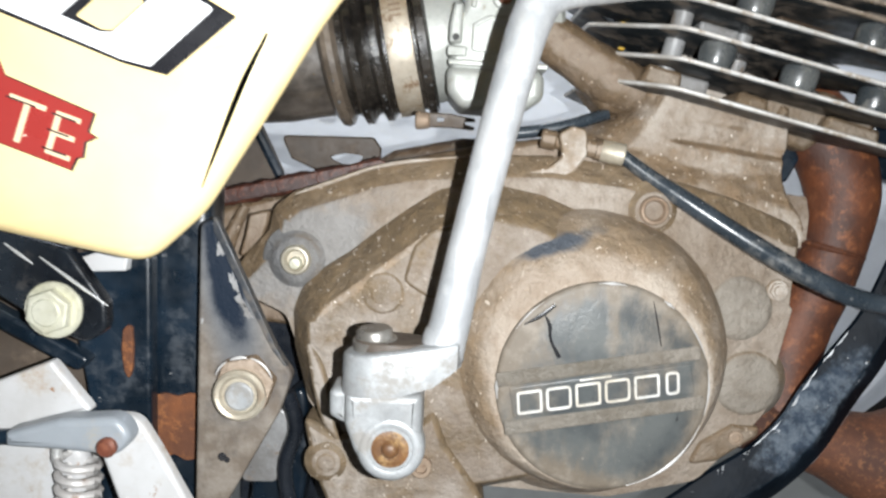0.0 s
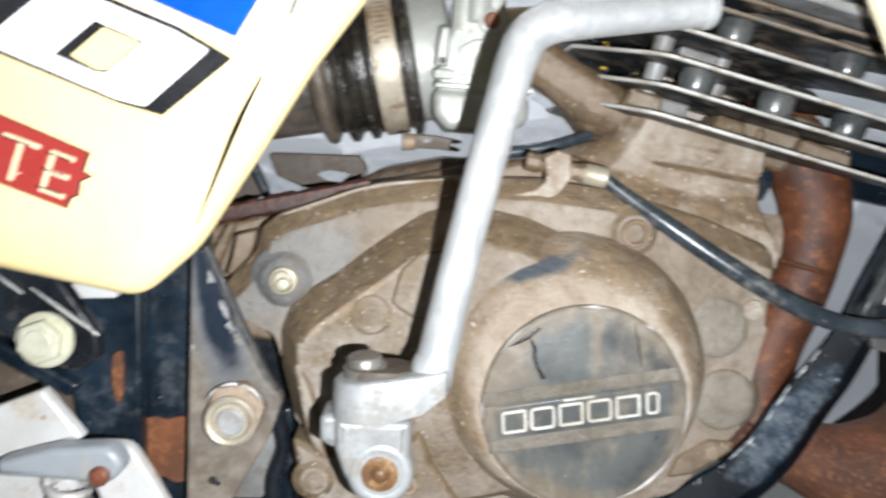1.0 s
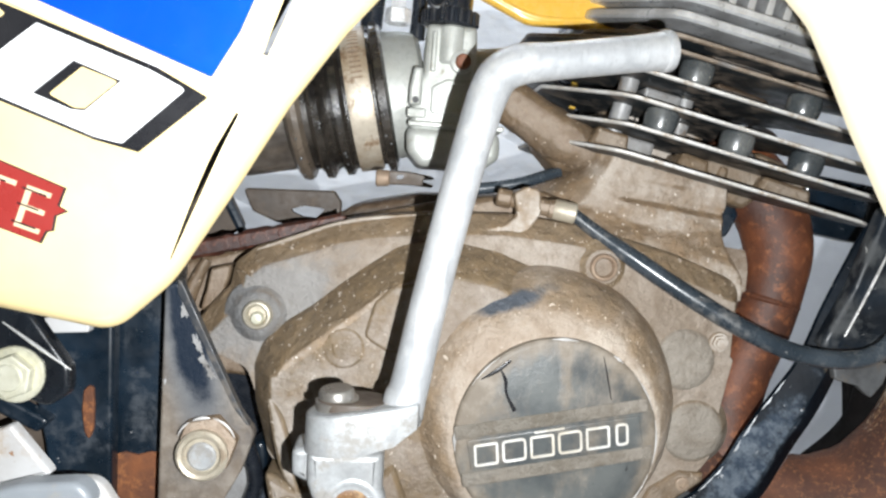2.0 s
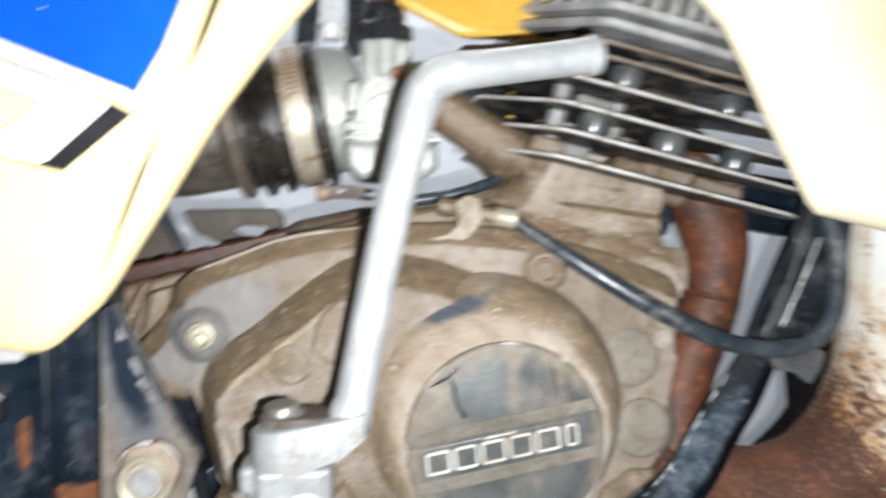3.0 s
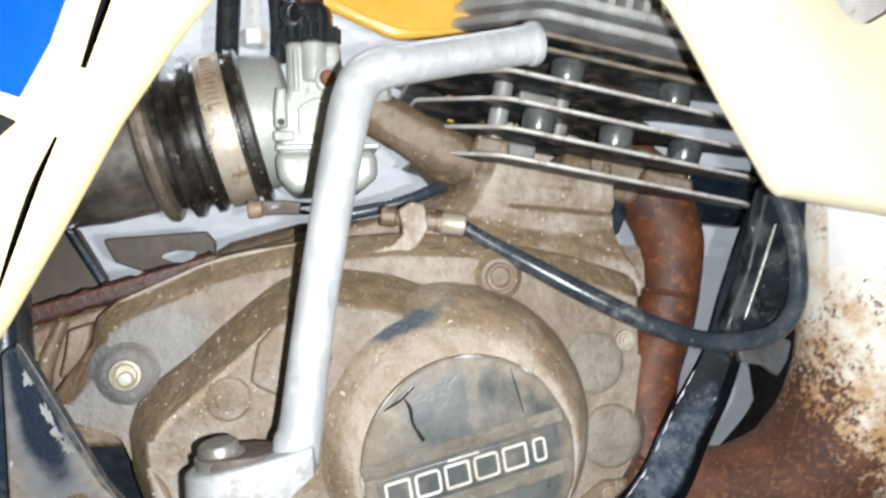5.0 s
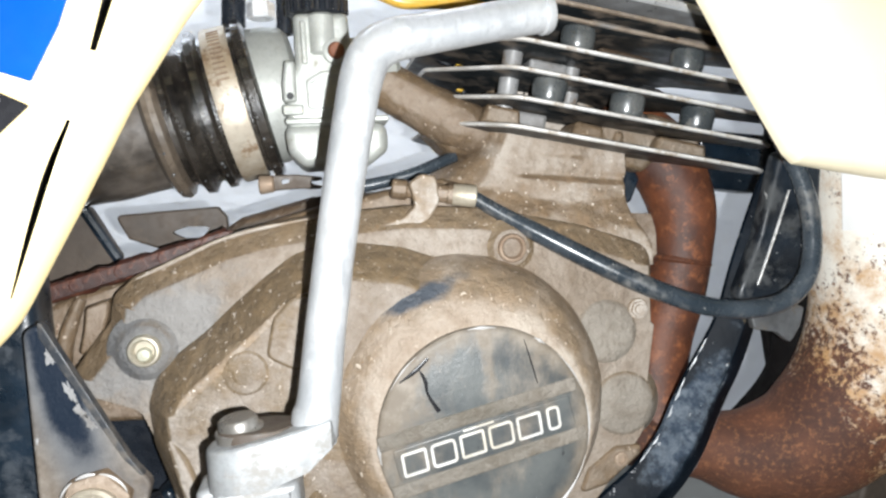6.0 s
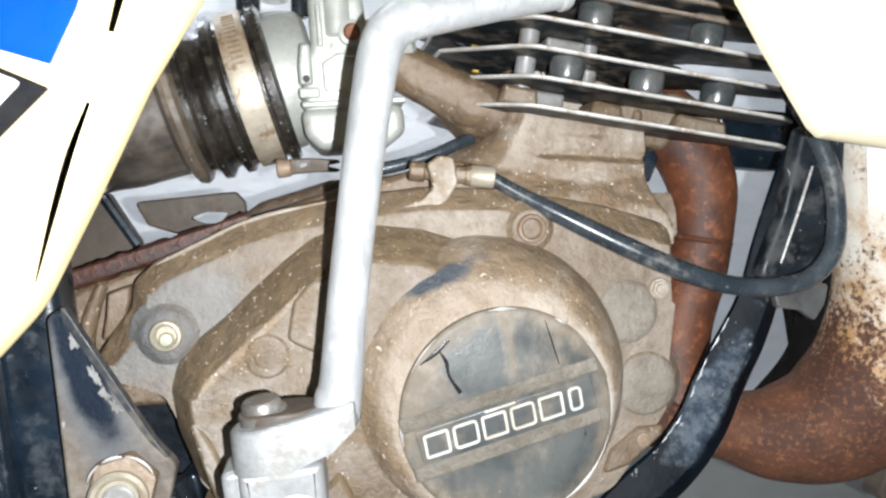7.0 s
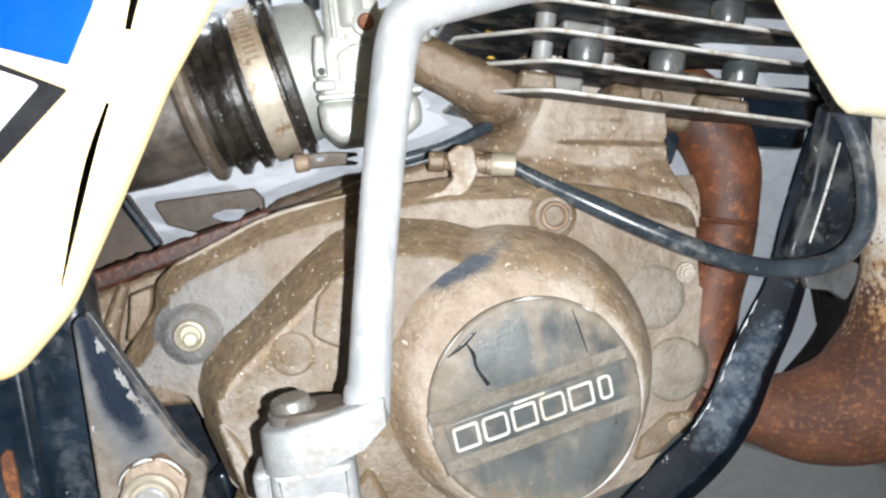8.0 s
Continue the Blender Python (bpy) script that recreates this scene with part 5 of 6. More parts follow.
def frame_tubes():
    run = [(0.356, 0.452, 0.61, 0.0130), (0.342, 0.450, 0.560, 0.0125), (0.3265, 0.448, 0.531, 0.0130), (0.3110, 0.447, 0.495, 0.0128), (0.2990, 0.446, 0.461, 0.0135), (0.2892, 0.448, 0.4390, 0.0155), (0.2800, 0.449, 0.4226, 0.0161), (0.2720, 0.449, 0.4080, 0.0163), (0.2620, 0.449, 0.3885, 0.0166), (0.2463, 0.449, 0.3695, 0.0170), (0.2235, 0.449, 0.3520, 0.0172), (0.160, 0.450, 0.310, 0.0160), (0.06, 0.46, 0.294, 0.0150)]
    bm = B()
    tube(bm, run, 8, 20, 1.0, RIDGED)
    fr = part("frame_tube", bm, M["downtube"], bike, "black painted frame down tube, chipped and dusty")
    # gusset plate, with a chrome line painting the highlight on its edge
    bm = B()
    slab(bm, bend([(0.323, 0.560), (0.351, 0.560), (0.346, 0.492), (0.334, 0.474), (0.292, 0.474), (0.309, 0.512)], 0.005), 0.430, 0.440, 0.003)
    part("gusset", bm, M["tubepaint"], fr)
    bm = B()
    tube(bm, [(0.3280, 0.430, 0.537, 0.0007), (0.3180, 0.430, 0.511, 0.0009), (0.3065, 0.430, 0.483, 0.0006)], 4, 8)
    part("wear_or_glint", bm, M["chrome"], fr)
    # bare metal in ragged stretches along both edges of the down tube
    fine = curve_points(run[3:10], 40)
    for edge, ridge, z0, z1, wide, seed in (((-0.95, -0.345), (0.10, -0.92), 0.425, 0.447, 0.16, 1.0), ((-0.95, -0.345), (0.10, -0.92), 0.395, 0.422, 0.20, 5.0), ((-0.95, -0.345), (0.10, -0.92), 0.362, 0.388, 0.15, 9.0), ((0.93, -0.38), (0.10, -0.92), 0.400, 0.424, 0.12, 14.0), ((0.93, -0.38), (0.10, -0.92), 0.362, 0.392, 0.14, 19.0)):
        bm = B()
        last = None
        for k in range(1, len(fine) - 1):
            p = Vector(fine[k][:3])
            if not z0 < p.z < z1:
                continue
            d = (Vector(fine[k + 1][:3]) - Vector(fine[k - 1][:3])).normalized()
            side = d.cross(Vector((0, 1, 0))).normalized()
            out = side.cross(d).normalized()
            fade = min(1.0, 6 * (p.z - z0) / (z1 - z0), 6 * (z1 - p.z) / (z1 - z0))
            w = 0.55 * wide * fade * max(0.02, 0.35 + 0.9 * noise.noise(Vector((p.z * 210, seed, 0))) + 0.3 * noise.noise(Vector((p.z * 800, seed, 4))))
            pair = []
            for q in (0.0, w):
                a, c = (edge[j] + (ridge[j] - edge[j]) * q for j in (0, 1))
                pair.append(bm.verts.new(p + (side * a * 1.004 + out * (c - 0.022)) * fine[k][3]))
            if last:
                bm.faces.new((last[0], last[1], pair[1], pair[0]))
            last = pair
        part("wear_or_glint", bm, M["grey"], fr)
    # dark slab added far below the pipe, for an unidentified dark thing
    bm = B()
    slab(bm, bend([(0.458, 0.335), (0.490, 0.375), (0.56, 0.40), (0.56, 0.28), (0.44, 0.28)], 0.008), 0.52, 0.54, 0.004)
    part("corner_dark_slab", bm, M["darkplate"], fr)
    # cable clip plate
    bm = B()
    slab(bm, bend([(0.296, 0.468), (0.306, 0.4665), (0.3240, 0.4715), (0.3300, 0.4690), (0.3270, 0.458), (0.3205, 0.4490), (0.312, 0.4560), (0.298, 0.4590)], 0.002, 3), 0.421, 0.426, 0.001)
    part("cable_clip", bm, M["clip"], fr, "bent steel cable clip with worn corners")
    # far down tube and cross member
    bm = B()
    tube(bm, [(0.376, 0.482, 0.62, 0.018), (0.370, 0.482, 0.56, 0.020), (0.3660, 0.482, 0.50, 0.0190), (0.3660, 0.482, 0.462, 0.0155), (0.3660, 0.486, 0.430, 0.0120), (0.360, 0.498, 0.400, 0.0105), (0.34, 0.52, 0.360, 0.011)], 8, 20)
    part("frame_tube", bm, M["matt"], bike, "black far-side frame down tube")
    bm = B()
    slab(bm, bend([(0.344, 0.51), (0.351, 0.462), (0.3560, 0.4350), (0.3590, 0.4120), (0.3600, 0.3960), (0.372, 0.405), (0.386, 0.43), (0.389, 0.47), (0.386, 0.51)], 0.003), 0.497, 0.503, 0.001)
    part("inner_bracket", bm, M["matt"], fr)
    bm = B()
    slab(bm, bend([(0.250, 0.560), (0.262, 0.558), (0.267, 0.549), (0.260, 0.534), (0.250, 0.532)], 0.004), 0.496, 0.52, 0.002)
    part("mount_lug", bm, M["frame"], fr)
    bm = B()
    slab(bm, bend([(0.330, 0.540), (0.368, 0.534), (0.380, 0.575), (0.322, 0.582), (0.326, 0.555)], 0.004), 0.52, 0.54, 0.003)
    part("engine_mount", bm, M["frame"], fr, "black engine mounting plate")
    # rear post
    bm = B()
    tube(bm, [(-0.0815, 0.390, 0.60, 0.0165), (-0.0810, 0.390, 0.50, 0.0168), (-0.0810, 0.390, 0.44, 0.0172), (-0.0805, 0.390, 0.36, 0.0172), (-0.080, 0.390, 0.26, 0.0172)], 4, 20, 1.0, SQUARE)
    post = part("rear_post", bm, M["frame"], bike, "black square frame post with a band of bare rust")
    bm = B()
    o = bend([(-0.0980, 0.4115), (-0.0945, 0.4140), (-0.089, 0.4128), (-0.084, 0.4146), (-0.078, 0.4132), (-0.072, 0.4152), (-0.0635, 0.4145), (-0.0632, 0.3850), (-0.068, 0.3815), (-0.073, 0.3805), (-0.079, 0.3835), (-0.086, 0.3800), (-0.0925, 0.3825), (-0.0978, 0.3860)], 0.002, 3)
    slab(bm, o, 0.3750, 0.39, 0.001, (), 2)
    part("rust_patch", bm, M["brightrust"], post, "patch of orange rust")
    # dusty gusset plate beside the post, with its pivot bolt
    bm = B()
    o = bend([(-0.0625, 0.500), (-0.0565, 0.503), (-0.0275, 0.445), (-0.0185, 0.433), (-0.0245, 0.414), (-0.049, 0.366), (-0.060, 0.34), (-0.0622, 0.36)], 0.005)
    slab(bm, o, 0.358, 0.364, 0.0015)
    gp = part("pivot_plate", bm, M["pivot"], bike, "dusty triangular steel pivot plate")
    bm = B()
    slab(bm, bend([(-0.0565, 0.5035), (-0.0550, 0.5030), (-0.0266, 0.4455), (-0.0210, 0.4365), (-0.0228, 0.4372), (-0.0290, 0.4450), (-0.0565, 0.4975)], 0.001, 3), 0.3574, 0.3625, 0.0004, (), 2)
    part("plate_edge", bm, M["edgepaint"], gp, "black folded edge with chipped paint")
    # pale flakes of old paint beside the folded edge
    for x, z, a, b, deg in ((-0.0530, 0.4905, 0.0016, 0.0044, 8), (-0.0462, 0.4735, 0.0013, 0.0050, 24), (-0.0432, 0.4660, 0.0018, 0.0046, 28), (-0.0402, 0.4610, 0.0014, 0.0034, 30)):
        bm = B()
        rim = []
        for q in range(36):
            w = 2 * math.pi * q / 36
            swell = 1 + 0.9 * noise.noise(Vector((2.2 * math.cos(w), 2.2 * math.sin(w), z * 900))) + 0.6 * noise.noise(Vector((6 * math.cos(w), 6 * math.sin(w), x * 900)))
            rim.append((a * swell * math.cos(w), b * swell * math.sin(w)))
        slab(bm, move(rim, x, z, deg), 0.3577, 0.360)
        part("paint_flake", bm, M["stay"], gp)
    bm = B()
    slab(bm, bend(move(hexagon(0.0145), -0.0395, 0.4280, 12), 0.002, 3), 0.352, 0.359, 0.002, (), 2)
    part("pivot_nut", bm, M["case"], gp)
    # pale arcs that paint glints on the nut's chamfer, and chips on the plate below it
    for a0, a1, rad, w in ((20, 78, 0.0137, 0.0007), (84, 118, 0.0134, 0.0009), (124, 160, 0.0135, 0.0005)):
        bm = B()
        tube(bm, [(-0.0395 + rad * math.cos(a), 0.3520, 0.4280 + rad * math.sin(a), w * (0.3 + 0.7 * math.sin(math.pi * q / 6))) for q, a in enumerate([radians(a0 + (a1 - a0) * q / 6) for q in range(7)])], 3, 8)
        part("wear_or_glint", bm, M["fork"], gp)
    for x, z, r in ((-0.0500, 0.3915, 0.0022), (-0.0478, 0.3902, 0.0015)):
        bm = B()
        lathe(bm, [(0, 0.0006), (r * 0.7, 0.0006), (r, 0)], facing(x, 0.3580, z), 10)
        part("paint_chip", bm, M["ink"], gp)
    bm = B()
    lathe(bm, [(0.0115, -0.004), (0.0118, 0.001), (0.0105, 0.0022), (0.0090, 0.0016), (0.0078, -0.0005), (0, -0.0005)], facing(-0.0405, 0.350, 0.4245), 36)
    part("pivot_bolt", bm, M["dullzinc"], gp, "dirty zinc-plated hollow pivot bolt")
    bm = B()
    lathe(bm, [(0.0066, -0.002), (0.0066, 0.0005), (0.0055, 0.0014), (0.003, 0.0010), (0, 0.0010)], facing(-0.0405, 0.350, 0.4240), 24)
    part("bolt_core", bm, M["forged"], gp)


frame_tubes()


# rear left corner: peg plate, links, brake lever arms, spring
def rear_corner():
    bm = B()
    o = bend([(-0.19, 0.515), (-0.132, 0.4935), (-0.110, 0.4890), (-0.0935, 0.4665), (-0.0930, 0.4555), (-0.1020, 0.4480), (-0.1200, 0.4560), (-0.145, 0.470), (-0.19, 0.487)], [0, 0.01, 0.006, 0.006, 0.006, 0.008, 0.01, 0.01, 0])
    slab(bm, o, 0.334, 0.341, 0.002)
    pl = part("peg_plate", bm, M["pegpaint"], bike, "black painted steel plate with a large bolt")
    bolt(pl, -0.1150, 0.3345, 0.4625, 0.0098, M["palebolt"], 0.007, washer=0.0122, turn=0.4, label="pale corroded hexagon bolt")
    for a, b in (((-0.121, 0.4845), (-0.0925, 0.4655)), ((-0.136, 0.4895), (-0.124, 0.4815))):
        bm = B()
        tube(bm, [(a[0], 0.3341, a[1], 0.0004), ((a[0] + b[0]) / 2, 0.3340, (a[1] + b[1]) / 2, 0.0008), (b[0], 0.3341, b[1], 0.0003)], 6, 8)
        part("wear_or_glint", bm, M["chrome"], pl)
    bm = B()
    slab(bm, bend([(-0.124, 0.482), (-0.088, 0.484), (-0.086, 0.36), (-0.110, 0.36), (-0.118, 0.42), (-0.124, 0.45)], 0.004), 0.366, 0.374, 0.002)
    part("web_plate", bm, M["frame"], pl)
    bm = B()
    slab(bm, bend([(-0.0998, 0.4475), (-0.0975, 0.4500), (-0.0955, 0.4490), (-0.0948, 0.4400), (-0.0950, 0.4290), (-0.0968, 0.4235), (-0.0990, 0.4280), (-0.1004, 0.4380)], 0.001, 3), 0.3640, 0.3680, 0.0006)
    part("rust_streak", bm, M["brightrust"], pl)
    bm = B()
    slab(bm, bend([(-0.20, 0.500), (-0.122, 0.492), (-0.118, 0.400), (-0.150, 0.395), (-0.20, 0.40)], 0.004), 0.378, 0.386, 0.002)
    part("rear_plate", bm, M["darkplate"], pl)
    bm = B()
    slab(bm, bend([(-0.20, 0.478), (-0.20, 0.468), (-0.118, 0.428), (-0.112, 0.434)], 0.002, 3), 0.358, 0.366, 0.002)
    part("strut", bm, M["frame"], pl)
    bm = B()
    slab(bm, bend([(-0.1218, 0.4795), (-0.1209, 0.4740), (-0.0968, 0.4760), (-0.0959, 0.4825), (-0.110, 0.4840)], 0.001, 3), 0.360, 0.3655, 0.001)
    part("bracket", bm, M["whitepaint"], pl, "pale bracket behind the plate")
    # white stay
    bm = B()
    slab(bm, bend([(-0.19, 0.4065), (-0.1470, 0.4265), (-0.1180, 0.4395), (-0.1000, 0.4180), (-0.128, 0.4100), (-0.19, 0.385)], 0.002), 0.336, 0.342, 0.002)
    part("white_stay", bm, M["whitepaint"], bike, "white painted flat stay with rusty edges")
    # lever arm with clevis
    bm = B()
    slab(bm, bend([(-0.0940, 0.3995), (-0.0930, 0.4180), (-0.0790, 0.4190), (-0.0700, 0.4050), (-0.050, 0.370), (-0.042, 0.34), (-0.072, 0.33), (-0.0850, 0.375)], [0.003, 0.006, 0.010, 0.01, 0.01, 0.01, 0.01, 0.01]), 0.332, 0.338, 0.002)
    arm = part("brake_arm", bm, M["whitepaint"], bike, "white painted brake arm with a pinned clevis")
    bm = B()
    slab(bm, bend([(-0.1300, 0.4055), (-0.1300, 0.4120), (-0.1080, 0.4190), (-0.0830, 0.4215), (-0.0765, 0.4130), (-0.0830, 0.4045), (-0.1080, 0.4055)], [0.002, 0.002, 0.01, 0.008, 0.008, 0.008, 0.01]), 0.322, 0.332, 0.003)
    part("clevis", bm, M["grey"], arm, "grey clevis")
    bm = B()
    lathe(bm, [(0.0042, 0), (0.0042, 0.002), (0.0030, 0.0034), (0, 0.0036)], facing(-0.0865, 0.322, 0.4090), 20)
    part("pin", bm, M["redrust"], arm, "rusty pin")
    bm = B()
    rod(bm, (-0.20, 0.327, 0.402), (-0.126, 0.327, 0.4088), 0.0034)
    part("pull_rod", bm, M["frame"], arm)
    # housing below with spring
    bm = B()
    slab(bm, bend([(-0.19, 0.41), (-0.120, 0.405), (-0.112, 0.39), (-0.112, 0.30), (-0.19, 0.30)], 0.006), 0.352, 0.40, 0.004)
    part("brake_housing", bm, M["whitepaint"], bike, "white painted housing with stains")
    bm = B()
    turns, n = 7, 14
    pts = []
    for i in range(turns * n + 1):
        a = 2 * math.pi * i / n
        pts.append((-0.1120 + 0.0085 * math.cos(a), 0.348 + 0.0085 * math.sin(a), 0.394 - 0.0062 * i / n, 0.0020))
    tube(bm, pts, 1, 8)
    part("coil_spring", bm, M["fork"], bike, "small shiny coil spring under the clevis")
    bm = B()
    rod(bm, (-0.121, 0.346, 0.390), (-0.121, 0.346, 0.412), 0.0022)
    part("spring_hook", bm, M["chrome"], bike)
    # peg bracket seen below the pivot plate
    bm = B()
    slab(bm, bend([(-0.055, 0.375), (-0.028, 0.405), (-0.024, 0.36), (-0.03, 0.30), (-0.06, 0.30)], 0.006), 0.44, 0.46, 0.003)
    part("lower_bracket", bm, M["frame"], bike)
    # added sheet: makes the deep gap dark instead of showing the wall
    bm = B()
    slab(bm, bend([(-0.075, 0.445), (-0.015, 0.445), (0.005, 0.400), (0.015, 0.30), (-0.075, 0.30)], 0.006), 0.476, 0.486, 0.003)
    part("gap_shade_sheet", bm, M["black"], bike, "black sheet added to shade the gap below the crankcase")
    bm = B()
    slab(bm, bend([(-0.060, 0.372), (-0.0395, 0.3900), (-0.0345, 0.3800), (-0.0355, 0.3620), (-0.0420, 0.3440), (-0.062, 0.3430)], 0.004), 0.434, 0.439, 0.0015)
    part("foot_bracket", bm, M["stay"], bike, "grey steel bracket behind the pivot plate")
    # darker frame pieces behind the panel
    bm = B()
    slab(bm, bend([(-0.160, 0.60), (-0.076, 0.550), (-0.060, 0.5185), (-0.100, 0.495), (-0.18, 0.49)], 0.004), 0.505, 0.515, 0.002)
    part("rear_gusset", bm, M["darkplate"], bike, "dark dusty frame gusset")
    bm = B()
    tube(bm, [(-0.082, 0.502, 0.556, 0.003), (-0.060, 0.502, 0.516, 0.003)], 4, 8)
    part("gusset_edge", bm, M["frame"], bike)
    bm = B()
    hole = bend([(-0.0315, 0.5325), (-0.020, 0.5355), (-0.006, 0.5345), (-0.013, 0.5280), (-0.022, 0.5285)], 0.002, 3)
    slab(bm, bend([(-0.0610, 0.5445), (-0.0020, 0.5465), (0.003, 0.540), (0.003, 0.52), (-0.038, 0.5235), (-0.054, 0.5300)], 0.003), 0.50, 0.506, 0.0015, (hole,))
    part("chain_guard", bm, M["darkplate"], bike, "dark brown chain guard with an opening")


rear_corner()


def chain():
    """A rusty drive chain running back from the engine."""
    a, b = Vector((-0.150, 0.458, 0.4885)), Vector((0.008, 0.458, 0.5290))
    d = (b - a).normalized()
    n = 14
    bm = B()
    tube(bm, [(*a.lerp(b, q / 10), 0.0052) for q in range(11)], 6, 16)
    for v in bm.verts:
        v.co += Vector((0, -0.0016, 0.0013)) * noise.noise(v.co * 160) + Vector((0, 0, 0.0010)) * noise.noise(v.co * 420)
    ch = part("drive_chain", bm, M["redrust"], bike, "rust-red drive chain")
    first = {}
    ang = -math.degrees(math.atan2(d.z, d.x))
    for i in range(n):
        c = a + (b - a) * (i + 0.5) / n
        key = i % 2
        if key not in first:
            bm = B()
            pts = circle(-0.0048, 0, 0.0040, 14)[3:12] + circle(0.0048, 0, 0.0040, 14)[10:] + circle(0.0048, 0, 0.0040, 14)[:5]
            slab(bm, ccw(pts), -0.0056 - 0.0006 * key, -0.0030 - 0.0006 * key, 0.0006, (), 2)
            slab(bm, ccw(pts), 0.0035 + 0.0015 * key, 0.0055 + 0.0015 * key, 0.0006, (), 2)
            ob = part("chain_link", bm, M["redrust"], ch)
            first[key] = ob.data
        else:
            ob = new("chain_link", first[key])
            ob.parent = ch
        ob.matrix_basis = Matrix.Translation(c) @ pose(0, 0, 0, 0, ang, 0)


chain()


# carburettor, boot, strap
AX = Vector((0.976, 0.0, 0.215)).normalized()


def intake():
    def at(s):
        return Vector((0.0105, 0.50, 0.6055)) + AX * s

    m = along(at(0), at(1))
    bm = B()
    lathe(bm, [(0.030, -0.0350), (0.0400, -0.0330), (0.0400, -0.0300), (0.0465, -0.0265), (0.0470, -0.0225), (0.0420, -0.0190), (0.0410, -0.0165), (0.0465, -0.0135), (0.0465, -0.0095), (0.0430, -0.0070), (0.0430, 0.012), (0.0475, 0.0135), (0.0478, 0.018), (0.0450, 0.020), (0.0, 0.020)], m, 64)
    boot = part("intake_boot", bm, M["rubber"], bike, "ribbed black rubber intake boot, oily and dusty")
    bm = B()
    lathe(bm, [(0.0430, -0.0050), (0.0452, -0.0048), (0.0456, -0.003), (0.0456, 0.0085), (0.0452, 0.0100), (0.0430, 0.0102)], m, 72)
    rib = B()
    lathe(rib, [(0.030, -0.0450), (0.0395, -0.0445), (0.0448, -0.0415), (0.0460, -0.0385), (0.0448, -0.0355), (0.0405, -0.0330), (0.030, -0.0325)], m, 64)
    part("boot_rib", rib, M["tanrubber"], boot, "raised tan rib of the boot")
    # smooth end in a lighter grey that paints its sheen
    tail = B()
    lathe(tail, [(0.020, -0.12), (0.0345, -0.10), (0.0375, -0.075), (0.0378, -0.0440), (0.030, -0.0430)], m, 64)
    part("boot_tail", tail, M["tailrubber"], boot, "smooth oily end of the boot, its grey sheen painted in")
    # drops of oil along the underside of the ribs
    rng = random.Random(11)
    for s0, r0 in ((-0.0385, 0.0460), (-0.0245, 0.0470), (-0.0115, 0.0466), (0.0158, 0.0478)):
        for q in range(4):
            a = radians(rng.uniform(196, 262))
            c = m @ Vector((r0 * math.cos(a), r0 * math.sin(a), s0 + rng.uniform(-0.0016, 0.0016)))
            drop = B()
            bmesh.ops.create_uvsphere(drop, u_segments=12, v_segments=8, radius=rng.uniform(0.0005, 0.0010), matrix=Matrix.Translation(c))
            part("oil_drop", drop, M["clip"], boot)
    strap = part("hose_clamp", bm, M["strap"], boot, "slotted steel hose clamp, browned with rust")
    for i in range(12):
        bm = B()
        a = radians(170 - 4.2 * i)
        c = m @ Vector((0.0457 * math.cos(a), 0.0457 * math.sin(a), 0.003))
        rad = (m.to_3x3() @ Vector((math.cos(a), math.sin(a), 0))).normalized()
        tan = (m.to_3x3() @ Vector((-math.sin(a), math.cos(a), 0))).normalized()
        ax = (m.to_3x3() @ Vector((0, 0, 1))).normalized()
        q = Matrix((tan, ax, rad)).transposed().to_4x4()
        vs = bmesh.ops.create_cube(bm, size=1)["verts"]
        bmesh.ops.transform(bm, matrix=Matrix.Translation(c) @ q @ Matrix.Diagonal((0.0011, 0.0068, 0.0006, 1)), verts=vs)
        part("slot", bm, M["dirtybolt"], strap)
    # clamp screw below: a barrel on the strap and a forked tongue
    bm = B()
    rod(bm, (0.0262, 0.4560, 0.5565), (0.0345, 0.4560, 0.5568), 0.0052, 0.0047, 16, 0.0010)
    screw = part("clamp_screw", bm, M["dirtybolt"], boot, "browned clamp screw with a slotted tongue")
    bm = B()
    hole = bend([(0.0385, 0.5565), (0.0425, 0.5570), (0.0425, 0.5592), (0.0385, 0.5590)], 0.0008, 3)
    slab(bm, bend([(0.0325, 0.5530), (0.0460, 0.5535), (0.0590, 0.5528), (0.0610, 0.5542), (0.0545, 0.5560), (0.0545, 0.5572), (0.0610, 0.5578), (0.0600, 0.5595), (0.0460, 0.5615), (0.0330, 0.5615)], 0.0008, 3), 0.457, 0.461, 0.0010, (hole,), 3)
    part("tongue", bm, M["darkplate"], screw)

    # carburettor
    bm = B()
    lathe(bm, [(0.0, 0.019), (0.0400, 0.019), (0.0405, 0.021), (0.0395, 0.030), (0.0370, 0.040), (0.0330, 0.043), (0.0, 0.043)], m, 56)
    slab(bm, bend([(0.0440, 0.5850), (0.0830, 0.5850), (0.0800, 0.6480), (0.0505, 0.6480), (0.0500, 0.6200), (0.0440, 0.6120)], 0.004), 0.4520, 0.52, 0.004)
    rod(bm, (0.06, 0.485, 0.618), (0.108, 0.490, 0.628), 0.020, 0.017, 28)
    carb = part("carburettor", bm, M["carb"], bike, "pale grey cast carburettor with a black plastic top")
    bm = B()
    slab(bm, bend([(0.0415, 0.5880), (0.0980, 0.5880), (0.0980, 0.5720), (0.0880, 0.5650), (0.0510, 0.5650), (0.0435, 0.5730)], 0.007), 0.4500, 0.52, 0.0055, (), 5)
    part("float_bowl", bm, M["carb"], carb)
    bm = B()
    slab(bm, bend([(0.0430, 0.5880), (0.0990, 0.5880), (0.0990, 0.5912), (0.0430, 0.5912)], 0.001, 3), 0.4485, 0.52, 0.001, (), 2)
